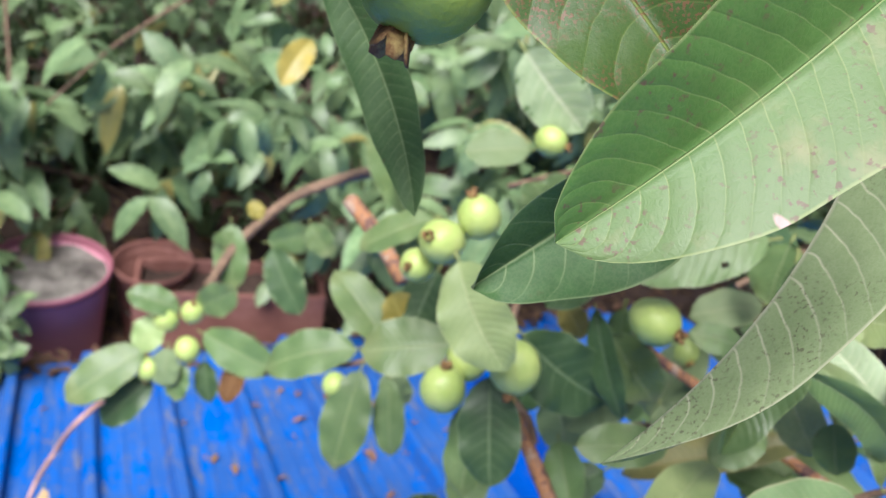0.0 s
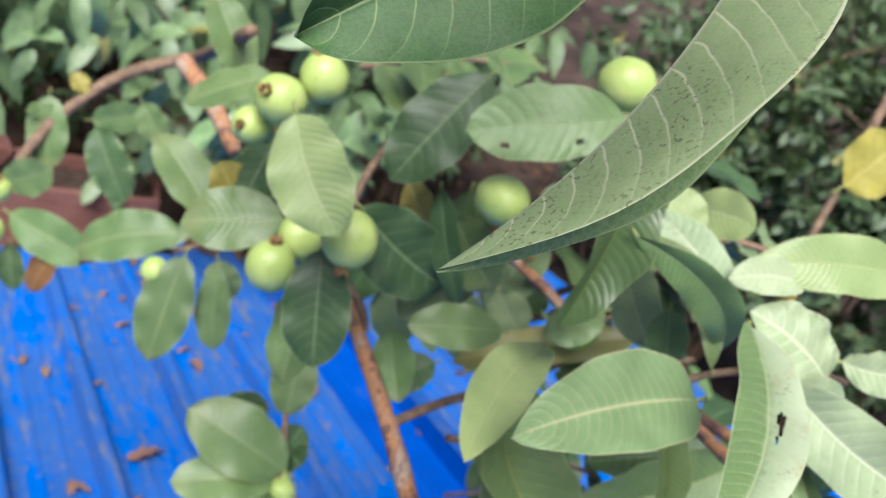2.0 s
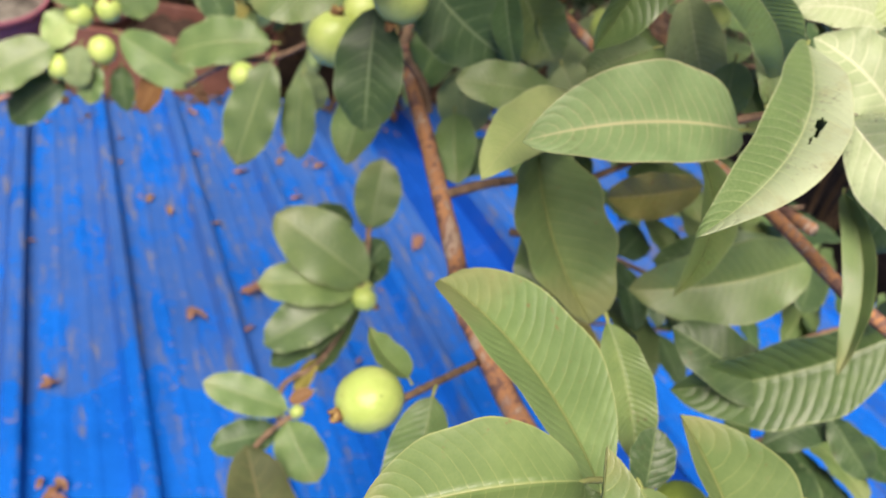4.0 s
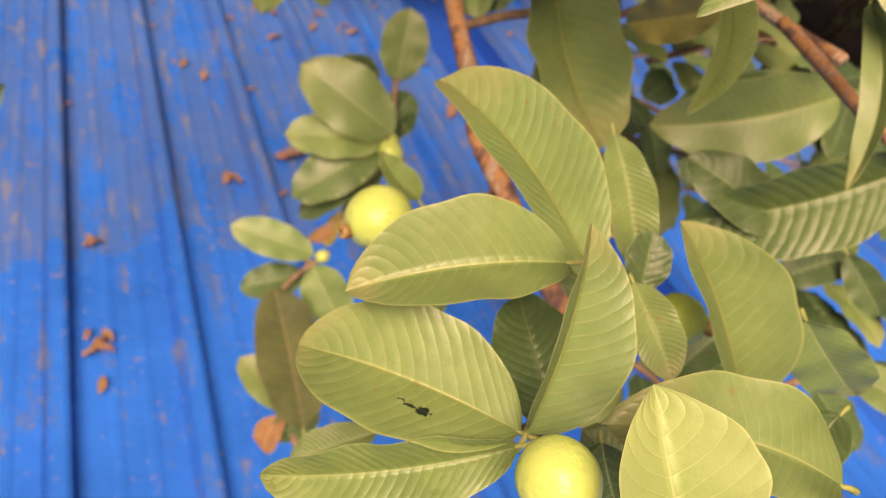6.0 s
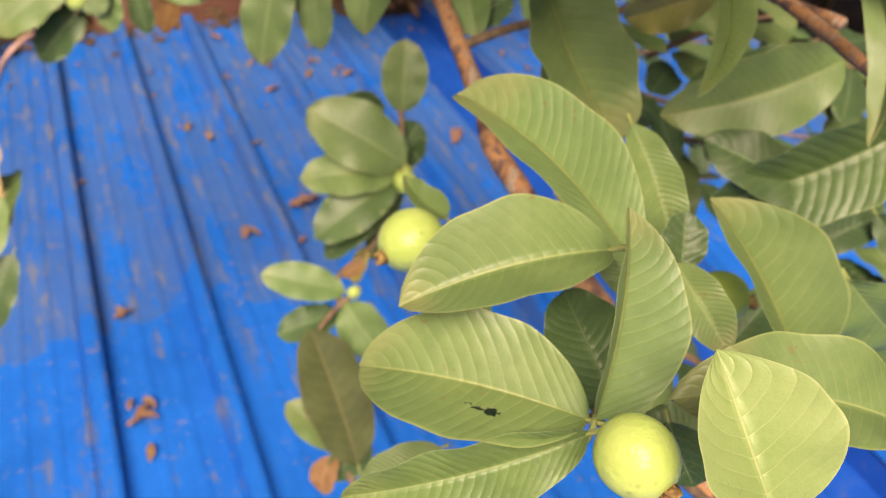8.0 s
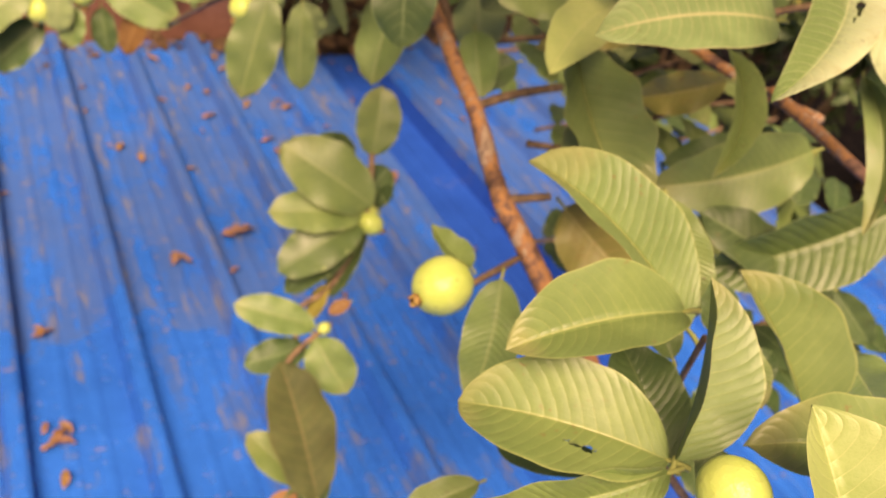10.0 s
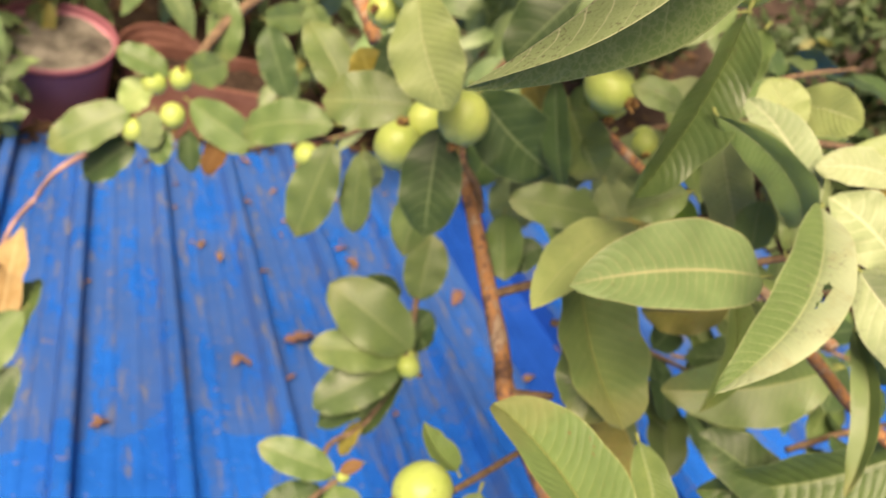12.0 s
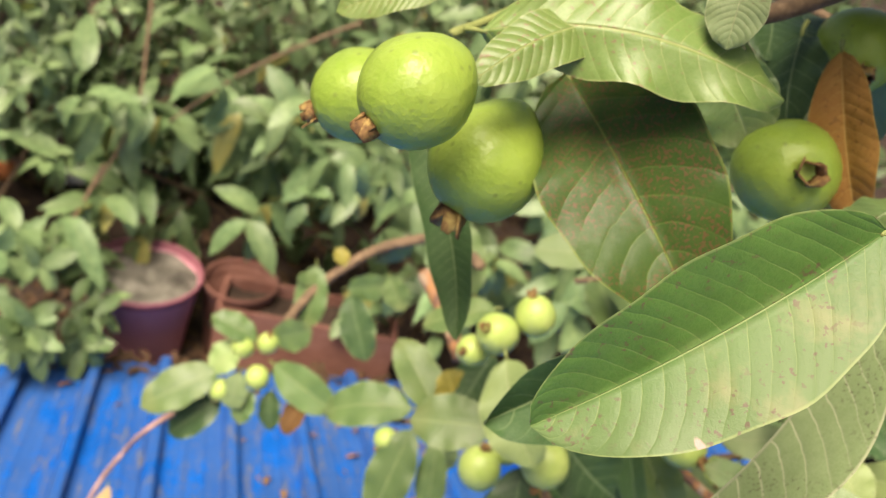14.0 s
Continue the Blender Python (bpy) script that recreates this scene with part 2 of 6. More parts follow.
LEAF = {
    "mid": leaf_material("leaf_green", (0.148, 0.230, 0.072), (0.092, 0.162, 0.052), (0.27, 0.33, 0.145), 0.3, vein_w=0.030, relief=0.7, tip_dry=0.2, pitch=4.4),
    "dark": leaf_material("leaf_dark_green", (0.056, 0.112, 0.038), (0.034, 0.074, 0.027), (0.22, 0.30, 0.14), 0.2, vein_w=0.03, specular=0.35),
    "back": leaf_material("leaf_dark_netted", (0.068, 0.135, 0.042), (0.042, 0.09, 0.03), (0.24, 0.31, 0.14), 0.4, vein_w=0.03, specular=0.18, rough=0.5, relief=0.35, mesh=0.12, pitch=2.6),
    "pale": leaf_material("leaf_pale_underside", (0.21, 0.285, 0.13), (0.15, 0.22, 0.095), (0.37, 0.39, 0.22), 0.3, rough=0.55, specular=0.3, vein_w=0.026, rib=1.2, pitch=4.4, relief=0.6),
    "Dpale": leaf_material("leaf_grey_green", (0.19, 0.275, 0.12), (0.14, 0.22, 0.09), (0.44, 0.40, 0.23), 0.15, rough=0.5, specular=0.35, vein_w=0.036, relief=1.0, pitch=4.6, side_vein=1.0),
    # pale base colour stands in for the sky's sheen on these leaves
    "bright": leaf_material("leaf_sky_sheen", (0.38, 0.47, 0.27), (0.27, 0.36, 0.18), (0.56, 0.59, 0.40), 0.35, rough=0.5, specular=0.4, speck_colour=(0.09, 0.05, 0.06), relief=0.8),
    "sage": leaf_material("leaf_speckled_underside", (0.275, 0.355, 0.175), (0.205, 0.28, 0.125), (0.62, 0.60, 0.42), 0.62, rough=0.65, specular=0.2, vein_w=0.045, pitch=3.8, rib=1.0, mesh=0.08, speck_colour=(0.10, 0.085, 0.055), glow=0.2, speck_cut=0.57, speck_scale=780.0),
    # the half tint here paints the sky sheen on the lower half
    "blush": leaf_material("leaf_blushed_underside", (0.088, 0.168, 0.036), (0.062, 0.128, 0.028), (0.26, 0.31, 0.12), 0.62, side_vein=0.5, rough=0.45, lit_half=(0.118, 0.176, 0.067), specular=0.3, vein_w=0.03, rib=0.55, pitch=4.2, mesh=0.09, glow=0.12, speck_cut=0.60, speck_scale=520.0, speck_colour=(0.12, 0.05, 0.05), spot=(-0.95, 2.75), relief=0.45),
    "rust": leaf_material("leaf_rust_specked", (0.054, 0.115, 0.022), (0.034, 0.080, 0.016), (0.20, 0.25, 0.065), 0.8, side_vein=0.4, specular=0.25, relief=1.1, speck_cut=0.52, speck_scale=900.0, speck_colour=(0.15, 0.06, 0.035), vein_w=0.03, rib=0.8, pitch=3.0, mesh=0.06, glow=0.15),
    "lime": leaf_material("leaf_yellow_green", (0.32, 0.40, 0.155), (0.23, 0.32, 0.11), (0.43, 0.46, 0.22), 0.25, rough=0.45, vein_w=0.028, rib=1.2, pitch=4.6, relief=0.8),
    # folded leaf: green base for the turned-away half, lit half painted pale
    "half": leaf_material("leaf_half_lit", (0.13, 0.21, 0.065), (0.09, 0.16, 0.05), (0.40, 0.45, 0.24), 0.3, rough=0.5, lit_half=(0.44, 0.51, 0.33), vein_w=0.03, relief=0.8, speck_colour=(0.09, 0.05, 0.06)),
    "hole": leaf_material("leaf_pale_torn", (0.22, 0.31, 0.12), (0.16, 0.25, 0.08), (0.34, 0.40, 0.20), 0.4, vein_w=0.02, relief=1.0),
    "yellowing": leaf_material("leaf_olive_yellowing", (0.30, 0.27, 0.075), (0.17, 0.19, 0.05), (0.40, 0.36, 0.15), 0.8, vein_w=0.03, speck_colour=(0.20, 0.08, 0.03)),
    "tan": leaf_material("leaf_dead_tan", (0.34, 0.20, 0.10), (0.20, 0.10, 0.05), (0.40, 0.26, 0.14), 0.6, rough=0.7, specular=0.15),
    "ribbed": leaf_material("leaf_green_ribbed", (0.085, 0.15, 0.042), (0.055, 0.105, 0.033), (0.22, 0.28, 0.12), 0.25, vein_w=0.03, relief=1.4, pitch=4.0),
    "olive": leaf_material("leaf_olive_brown", (0.085, 0.105, 0.04), (0.055, 0.07, 0.03), (0.20, 0.17, 0.08), 0.5, vein_w=0.03, rough=0.6, specular=0.2),
    "curl": leaf_material("leaf_curled_yellow_green", (0.19, 0.27, 0.075), (0.13, 0.21, 0.05), (0.36, 0.38, 0.16), 0.7, rough=0.4, vein_w=0.03, relief=0.7, speck_colour=(0.22, 0.10, 0.07)),
    "yellow": leaf_material("leaf_yellowing", (0.42, 0.33, 0.05), (0.26, 0.24, 0.05), (0.48, 0.42, 0.12), 0.5),
    "dry": leaf_material("leaf_dry_tan", (0.60, 0.45, 0.25), (0.40, 0.26, 0.12), (0.66, 0.54, 0.33), 0.6, rough=0.7, specular=0.15),
    "brown": leaf_material("leaf_brown", (0.22, 0.115, 0.035), (0.12, 0.06, 0.025), (0.28, 0.17, 0.07), 0.6, rough=0.65, specular=0.2),
    "deep": leaf_material("leaf_deep_green", (0.082, 0.150, 0.045), (0.055, 0.108, 0.034), (0.20, 0.27, 0.11), 0.25, vein_w=0.026, relief=0.7, pitch=4.4, rough=0.38),
    # mid green made lighter, to brighten leaves that tilt away from the light
    "lifted": leaf_material("leaf_lifted_green", (0.162, 0.248, 0.088), (0.108, 0.180, 0.060), (0.30, 0.34, 0.13), 0.35, rough=0.40, vein_w=0.030, pitch=4.8, relief=0.52, vary=0.18, mesh=0.08, tip_dry=0.45, speck_cut=0.64, speck_scale=420.0, speck_colour=(0.20, 0.11, 0.05)),
    "ochre": leaf_material("leaf_ochre_brown", (0.40, 0.23, 0.055), (0.26, 0.13, 0.03), (0.50, 0.33, 0.10), 0.7, rough=0.6, specular=0.2, vein_w=0.03, relief=0.9, speck_colour=(0.14, 0.06, 0.02)),
    "taco": leaf_material("leaf_folded_netted", (0.180, 0.275, 0.092), (0.135, 0.22, 0.070), (0.36, 0.42, 0.20), 0.45, vein_w=0.03, mesh=0.4, net_scale=330.0, pitch=3.8, relief=0.8, specular=0.3, speck_cut=0.62, speck_colour=(0.09, 0.06, 0.04)),
    "dead": leaf_material("leaf_dead_rosy_brown", (0.33, 0.195, 0.135), (0.19, 0.10, 0.07), (0.38, 0.25, 0.17), 0.6, rough=0.75, specular=0.12),
    "young": leaf_material("leaf_young_bright", (0.19, 0.36, 0.05), (0.13, 0.27, 0.04), (0.33, 0.45, 0.12), 0.0, rough=0.4, glow=0.38),
}
CROWN = leaf_material("shrub_leaf", (0.225, 0.325, 0.145), (0.095, 0.165, 0.068), (0.27, 0.34, 0.15), 0.1, island=True, vein_w=0.04, vary=0.75)
CROWN_FAR = leaf_material("far_shrub_leaf", (0.27, 0.37, 0.18), (0.14, 0.215, 0.095), (0.25, 0.32, 0.14), 0.1, island=True, vein_w=0.04, vary=0.8)
CROWN_YELLOW = leaf_material("shrub_leaf_yellow", (0.33, 0.29, 0.075), (0.22, 0.22, 0.06), (0.40, 0.37, 0.14), 0.5, island=True)
HEDGE = leaf_material("hedge_leaf", (0.100, 0.158, 0.064), (0.042, 0.078, 0.030), (0.12, 0.17, 0.07), 0.0, island=True, rough=0.5)
UNDER = {"taco": "sage", "back": "pale", "Dpale": "mid", "curl": "pale", "half": "mid", "ribbed": "pale", "olive": "olive", "hole": "mid", "yellowing": "yellowing", "tan": "tan", "mid": "pale", "dark": "pale", "pale": "mid", "bright": "mid", "lime": "pale", "sage": "mid", "blush": "mid", "rust": "pale", "yellow": "yellow", "dry": "dry", "brown": "brown", "young": "young", "dead": "dead", "lifted": "pale", "deep": "pale", "ochre": "ochre"}


def fruit_material(name, a, b_, top):
    m, nt, b = material(name, 0.36, 0.4)
    geo = nt.nodes.new("ShaderNodeTexCoord")
    obj = geo.outputs["Object"]
    blot = noise_tex(nt, obj, 45.0, 4.0)
    pores = noise_tex(nt, obj, 520.0, 2.0)
    vor = nt.nodes.new("ShaderNodeTexVoronoi")
    vor.inputs["Scale"].default_value = 190.0
    nt.links.new(obj, vor.inputs["Vector"])
    dots = ramp(nt, vor.outputs["Distance"], [(0.10, 1.0), (0.22, 0.0)])
    some = ramp(nt, noise_tex(nt, obj, 90.0, 2.0), [(0.45, 0.0), (0.58, 1.0)])
    col = mix_colour(nt, ramp(nt, blot, [(0.35, 0.0), (0.65, 1.0)]), a, b_)
    col = mix_colour(nt, math_node(nt, "MULTIPLY", math_node(nt, "MULTIPLY", dots, some), 0.55), col, (0.10, 0.13, 0.03))
    col = mix_colour(nt, math_node(nt, "MULTIPLY", pores, 0.25), col, top)
    nt.links.new(col, b.inputs["Base Color"])
    b.inputs["Subsurface Weight"].default_value = 0.08
    b.inputs["Subsurface Radius"].default_value = (0.004, 0.006, 0.002)
    dents = noise_tex(nt, obj, 150.0, 2.0)
    h = math_node(nt, "ADD", math_node(nt, "MULTIPLY", pores, 0.3), math_node(nt, "MULTIPLY", blot, 0.6))
    h = math_node(nt, "ADD", h, math_node(nt, "MULTIPLY", dents, 0.55))
    bump(nt, h, 0.6, 0.0016, b)
    return m


FRUIT = fruit_material("guava_skin", (0.185, 0.29, 0.035), (0.27, 0.375, 0.06), (0.36, 0.45, 0.11))
FRUIT_YOUNG = fruit_material("guava_skin_pale", (0.30, 0.41, 0.09), (0.40, 0.49, 0.14), (0.46, 0.54, 0.20))


def rough_material(name, stops, scale, rough=0.8, fine=None, relief=0.5, distance=0.002, spec=0.25, stretch=(1, 1, 1)):
    m, nt, b = material(name, rough, spec)
    geo = nt.nodes.new("ShaderNodeTexCoord")
    mp = nt.nodes.new("ShaderNodeMapping")
    mp.inputs["Scale"].default_value = stretch
    nt.links.new(geo.outputs["Object"], mp.inputs[0])
    n1 = noise_tex(nt, mp.outputs[0], scale, 6.0, 0.62)
    n2 = noise_tex(nt, mp.outputs[0], fine or scale * 9, 4.0, 0.6)
    col = ramp(nt, math_node(nt, "ADD", math_node(nt, "MULTIPLY", n1, 0.72), math_node(nt, "MULTIPLY", n2, 0.28)), stops)
    nt.links.new(col, b.inputs["Base Color"])
    h = math_node(nt, "ADD", math_node(nt, "MULTIPLY", n1, 0.6), math_node(nt, "MULTIPLY", n2, 0.4))
    bump(nt, h, relief, distance, b)
    return m


BARK = rough_material("bark_peeling", [(0.36, (0.08, 0.045, 0.035)), (0.47, (0.17, 0.095, 0.07)), (0.51, (0.42, 0.20, 0.075)), (0.55, (0.22, 0.12, 0.08)), (0.60, (0.40, 0.30, 0.21)), (0.68, (0.16, 0.10, 0.075))], 60.0, 0.7, 300.0, 0.7, 0.0015, stretch=(1, 1, 0.35))
TWIG = rough_material("twig_bark", [(0.36, (0.085, 0.06, 0.042)), (0.55, (0.20, 0.13, 0.08)), (0.68, (0.31, 0.22, 0.145))], 90.0, 0.75, 500.0, 0.6, 0.0008)
STALK = rough_material("green_stalk", [(0.35, (0.16, 0.20, 0.06)), (0.65, (0.27, 0.29, 0.10))], 80.0, 0.6)
PINK = rough_material("pinkish_twig_bark", [(0.35, (0.30, 0.16, 0.13)), (0.65, (0.48, 0.31, 0.26))], 80.0, 0.65)
CALYX = rough_material("dried_calyx", [(0.36, (0.07, 0.035, 0.02)), (0.5, (0.20, 0.11, 0.045)), (0.66, (0.42, 0.32, 0.11))], 160.0, 0.8, 600.0, 0.6, 0.0008)
SOIL = rough_material("dry_soil", [(0.34, (0.045, 0.04, 0.035)), (0.5, (0.16, 0.15, 0.13)), (0.66, (0.30, 0.28, 0.25))], 9.0, 0.95, 70.0, 0.9, 0.01)
# near-black soil colour stands in for the dark inside the clay pot
SOIL_HOLLOW = rough_material("hollow_dark_soil", [(0.34, (0.010, 0.009, 0.007)), (0.5, (0.022, 0.018, 0.014)), (0.66, (0.045, 0.036, 0.028))], 9.0, 0.8, 70.0, 0.9, 0.01)
POT = rough_material("plum_plastic", [(0.35, (0.62, 0.26, 0.34)), (0.65, (0.70, 0.33, 0.41))], 6.0, 0.5, 60.0, 0.15, 0.001, 0.4)
POT_RIM = rough_material("red_plastic", [(0.35, (0.25, 0.085, 0.115)), (0.65, (0.33, 0.12, 0.155))], 6.0, 0.5, 60.0, 0.15, 0.001, 0.4)
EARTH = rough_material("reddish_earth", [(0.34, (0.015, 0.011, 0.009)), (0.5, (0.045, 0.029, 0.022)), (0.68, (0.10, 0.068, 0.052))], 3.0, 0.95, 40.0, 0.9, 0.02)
CLAY = rough_material("terracotta_board", [(0.34, (0.14, 0.06, 0.05)), (0.5, (0.20, 0.09, 0.07)), (0.68, (0.26, 0.13, 0.11))], 5.0, 0.85, 60.0, 0.4, 0.003)


def roof_material():
    """Blue painted steel, streaked along the fall with grey-brown dust and chalked patches."""
    m, nt, b = material("blue_roof_paint", 0.6, 0.04)
    geo = nt.nodes.new("ShaderNodeTexCoord")
    obj = geo.outputs["Object"]
    mp = nt.nodes.new("ShaderNodeMapping")
    mp.inputs["Scale"].default_value = (3.4, 0.42, 1.0)
    nt.links.new(obj, mp.inputs[0])
    streak = noise_tex(nt, mp.outputs[0], 4.5, 6.0, 0.62)
    blot = noise_tex(nt, obj, 3.2, 6.0, 0.68)
    fine = noise_tex(nt, obj, 42.0, 4.0, 0.65)
    sep = nt.nodes.new("ShaderNodeSeparateXYZ")
    nt.links.new(obj, sep.inputs[0])
    blue = mix_colour(nt, ramp(nt, blot, [(0.3, 0.0), (0.7, 1.0)]), (0.0002, 0.088, 0.40), (0.0003, 0.135, 0.60))
    mp2 = nt.nodes.new("ShaderNodeMapping")
    mp2.inputs["Scale"].default_value = (9.0, 1.6, 1.0)
    nt.links.new(obj, mp2.inputs[0])
    wisp = noise_tex(nt, mp2.outputs[0], 5.0, 5.0, 0.6)
    dust = math_node(nt, "ADD", math_node(nt, "MULTIPLY", streak, 0.42), math_node(nt, "MULTIPLY", blot, 0.36))
    dust = math_node(nt, "ADD", dust, math_node(nt, "MULTIPLY", wisp, 0.22))
    dust = math_node(nt, "ADD", dust, math_node(nt, "MULTIPLY", fine, 0.14))
    # the lower end of the sheets keeps a film of dust, washed off with a ragged edge higher up
    edge = math_node(nt, "ADD", sep.outputs[1], math_node(nt, "MULTIPLY", math_node(nt, "SUBTRACT", blot, 0.5), 1.1))
    film = ramp(nt, edge, [(0.98, 0.0), (1.06, 1.0)])
    dust = math_node(nt, "ADD", dust, math_node(nt, "MULTIPLY", math_node(nt, "SUBTRACT", film, 0.55), 0.075))
    mask = ramp(nt, dust, [(0.545, 0.0), (0.585, 0.75), (0.70, 1.0)])
    col = mix_colour(nt, math_node(nt, "MULTIPLY", mask, 0.50), blue, (0.066, 0.090, 0.125))
    chalk = math_node(nt, "MULTIPLY", ramp(nt, wisp, [(0.56, 0.0), (0.66, 1.0)]), mask)
    col = mix_colour(nt, math_node(nt, "MULTIPLY", chalk, 0.5), col, (0.20, 0.175, 0.105))
    col = mix_colour(nt, math_node(nt, "MULTIPLY", ramp(nt, fine, [(0.61, 0.0), (0.70, 1.0)]), 0.4), col, (0.24, 0.17, 0.10))
    nt.links.new(col, b.inputs["Base Color"])
    nt.links.new(math_node(nt, "ADD", 0.5, math_node(nt, "MULTIPLY", mask, 0.3)), b.inputs["Roughness"])
    bump(nt, math_node(nt, "ADD", math_node(nt, "MULTIPLY", fine, 0.5), blot), 0.25, 0.003, b)
    return m


ROOF = roof_material()
# darker blue for the valley sheet: the shade in it, painted on
ROOF_SHADED = rough_material("blue_roof_paint_shaded", [(0.34, (0.0003, 0.05, 0.30)), (0.58, (0.0005, 0.07, 0.40)), (0.74, (0.06, 0.09, 0.24))], 5.0, 0.5, 50.0, 0.2, 0.002)


# ---- builders ----
def part(name, bm, mat, parent=None, label="", smooth=True):
    me = bpy.data.meshes.new(name)
    bm.to_mesh(me)
    bm.free()
    for mm in mat if isinstance(mat, (list, tuple)) else (mat,):
        me.materials.append(mm)
    if smooth:
        me.polygons.foreach_set("use_smooth", [True] * len(me.polygons))
    ob = new(name, me)
    if parent is not None:
        ob.parent = parent
    return tagged(ob, label)


def thing(name, place, label, category, group="", kind=""):
    ob = new(name)
    ob.location = place
    bpy.context.view_layer.update()
    return tagged(ob, label, category, group, kind)


def under(ob, parent):
    """Hang ob on its thing without moving it in the world."""
    ob.parent = parent
    ob.matrix_parent_inverse = Matrix.Translation(-parent.location)
    return ob


def outline(s, sharp=0.0, wide=0.52):
    """Half width of a guava leaf at s from base to tip, 1 at its widest."""
    t = (s - wide) / (wide if s < wide else 1.0 - wide)
    w = max(0.0, 1.0 - abs(t) ** 2.1)
    return w ** (0.62 if t < 0 else 0.5 + 0.45 * sharp)


def leaf_mesh(name, base, tip, normal, width, bow=0.1, fold=15.0, bend=0.0, twist=0.0, wave=0.045, curl=0.0, seed=0, ns=18, nu=5, bites=0, sharp=0.0, wide=0.52, crease=False, hole=None):
    """A thin two-sided leaf from base to tip. normal: the way its upper face looks; bow: how far the midrib arches towards the normal;
    fold: degrees that the halves rise from flat; bend: the midrib's swing sideways; curl: tip rolled down; all in leaf lengths."""
    base, tip, n = Vector(base), Vector(tip), Vector(normal)
    rng = random.Random(seed)
    ax = tip - base
    length = ax.length
    ax.normalize()
    n = (n - ax * n.dot(ax)).normalized()
    side = ax.cross(n)
    ph, ph2 = rng.uniform(0, 6.28), rng.uniform(0, 6.28)
    freq = rng.uniform(2.2, 3.4)
    rows = []
    uvs = []
    thick = 0.00022
    for i in range(ns + 1):
        s = i / ns
        c = base + ax * (length * s) + n * (bow * length * (4 * s * (1 - s)) - curl * length * max(0.0, s - 0.6) ** 2 * 3) + side * (bend * length * 4 * s * (1 - s))
        a = radians(twist) * (s - 0.3)
        sd = side * math.cos(a) + n * math.sin(a)
        nn = n * math.cos(a) - side * math.sin(a)
        hw = width * 0.5 * outline(s, sharp, wide) + 0.0002
        row = []
        for j in range(-nu, nu + 1):
            u = j / nu
            au = abs(u)
            f = radians(fold) * (1.0 if crease or abs(fold) > 40 else 0.4 + 0.6 * (1 - au * 0.6))
            lift = math.sin(f) * hw * au
            ripple = wave * width * au * au * math.sin(freq * 6.28 * s + (ph if u > 0 else ph2))
            edge = 1.0 + 0.018 * math.sin(23 * s + ph + u * 2)
            p = c + sd * (math.cos(f) * hw * u * edge) + nn * (lift + ripple)
            row.append(p)
        rows.append(row)
        uvs.append(s * length / (width * 0.5))
    bm = bmesh.new()
    lay = bm.loops.layers.uv.new("leaf")
    span = bm.loops.layers.uv.new("span")
    m = 2 * nu + 1
    grid = []
    for side_sign in (1, -1):
        g = []
        for i in range(ns + 1):
            r = []
            for j in range(m):
                p0, p1 = rows[max(i - 1, 0)][j], rows[min(i + 1, ns)][j]
                q0, q1 = rows[i][max(j - 1, 0)], rows[i][min(j + 1, m - 1)]
                nn = (q1 - q0).cross(p1 - p0)
                nn = nn.normalized() if nn.length > 1e-12 else n
                rim = 0.15 if j in (0, m - 1) or i in (0, ns) else 1.0
                r.append(bm.verts.new(rows[i][j] + nn * thick * side_sign * rim))
            g.append(r)
        grid.append(g)
    holes = set()
    for _ in range(bites):
        if hole:
            i, j = int(hole[0] * ns), int((hole[1] * 0.5 + 0.5) * (m - 1))
            for step in range(hole[2]):
                half = 1 if 0 < step < 0.4 * hole[2] else 0
                holes |= {(i + step, j + k) for k in range(-half, half + 1)}
                j += step == hole[2] - 3
            continue
        i0, j0 = rng.randint(4, ns - 4), rng.choice([rng.randint(1, nu - 2), rng.randint(nu + 1, m - 3)])
        holes |= {(i0, j0), (i0 + 1, j0)} if ns > 20 else {(i0, j0)}

    # ragged rim of the eaten holes
    if hole:
        for i, j in sorted({(a + da, b + db) for a, b in holes for da in (0, 1) for db in (0, 1)}):
            off = ax * (rng.uniform(-0.35, 0.35) * length / ns) + side * (rng.uniform(-0.35, 0.35) * width / (2 * nu))
            grid[0][i][j].co += off
            grid[1][i][j].co += off

    def quad(vs, keys, slot):
        f = bm.faces.new(vs)
        f.material_index = slot
        for lp, (i, j) in zip(f.loops, keys):
            lp[lay].uv = (j / nu - 1, uvs[i])
            lp[span].uv = (i / ns, abs(j / nu - 1))
    for i in range(ns):
        for j in range(m - 1):
            if (i, j) in holes:
                continue
            k = [(i, j), (i, j + 1), (i + 1, j + 1), (i + 1, j)]
            quad([grid[0][a][b] for a, b in k], k, 0)
            k2 = k[::-1]
            quad([grid[1][a][b] for a, b in k2], k2, 1)
    border = [(i, 0) for i in range(ns)] + [(ns, j) for j in range(m - 1)] + [(i, m - 1) for i in range(ns, 0, -1)] + [(0, j) for j in range(m - 1, 0, -1)]
    for a, b in zip(border, border[1:] + border[:1]):
        quad([grid[0][b[0]][b[1]], grid[0][a[0]][a[1]], grid[1][a[0]][a[1]], grid[1][b[0]][b[1]]], [b, a, a, b], 0)
    # crisp margins, and a crisp keel where the leaf is folded hard
    for sheet in grid:
        for a, b in zip(border, border[1:] + border[:1]):
            e = bm.edges.get((sheet[a[0]][a[1]], sheet[b[0]][b[1]]))
            if e:
                e.smooth = False
        if abs(fold) > 40:
            for i in range(ns):
                e = bm.edges.get((sheet[i][nu], sheet[i + 1][nu]))
                if e:
                    e.smooth = False
    return bm


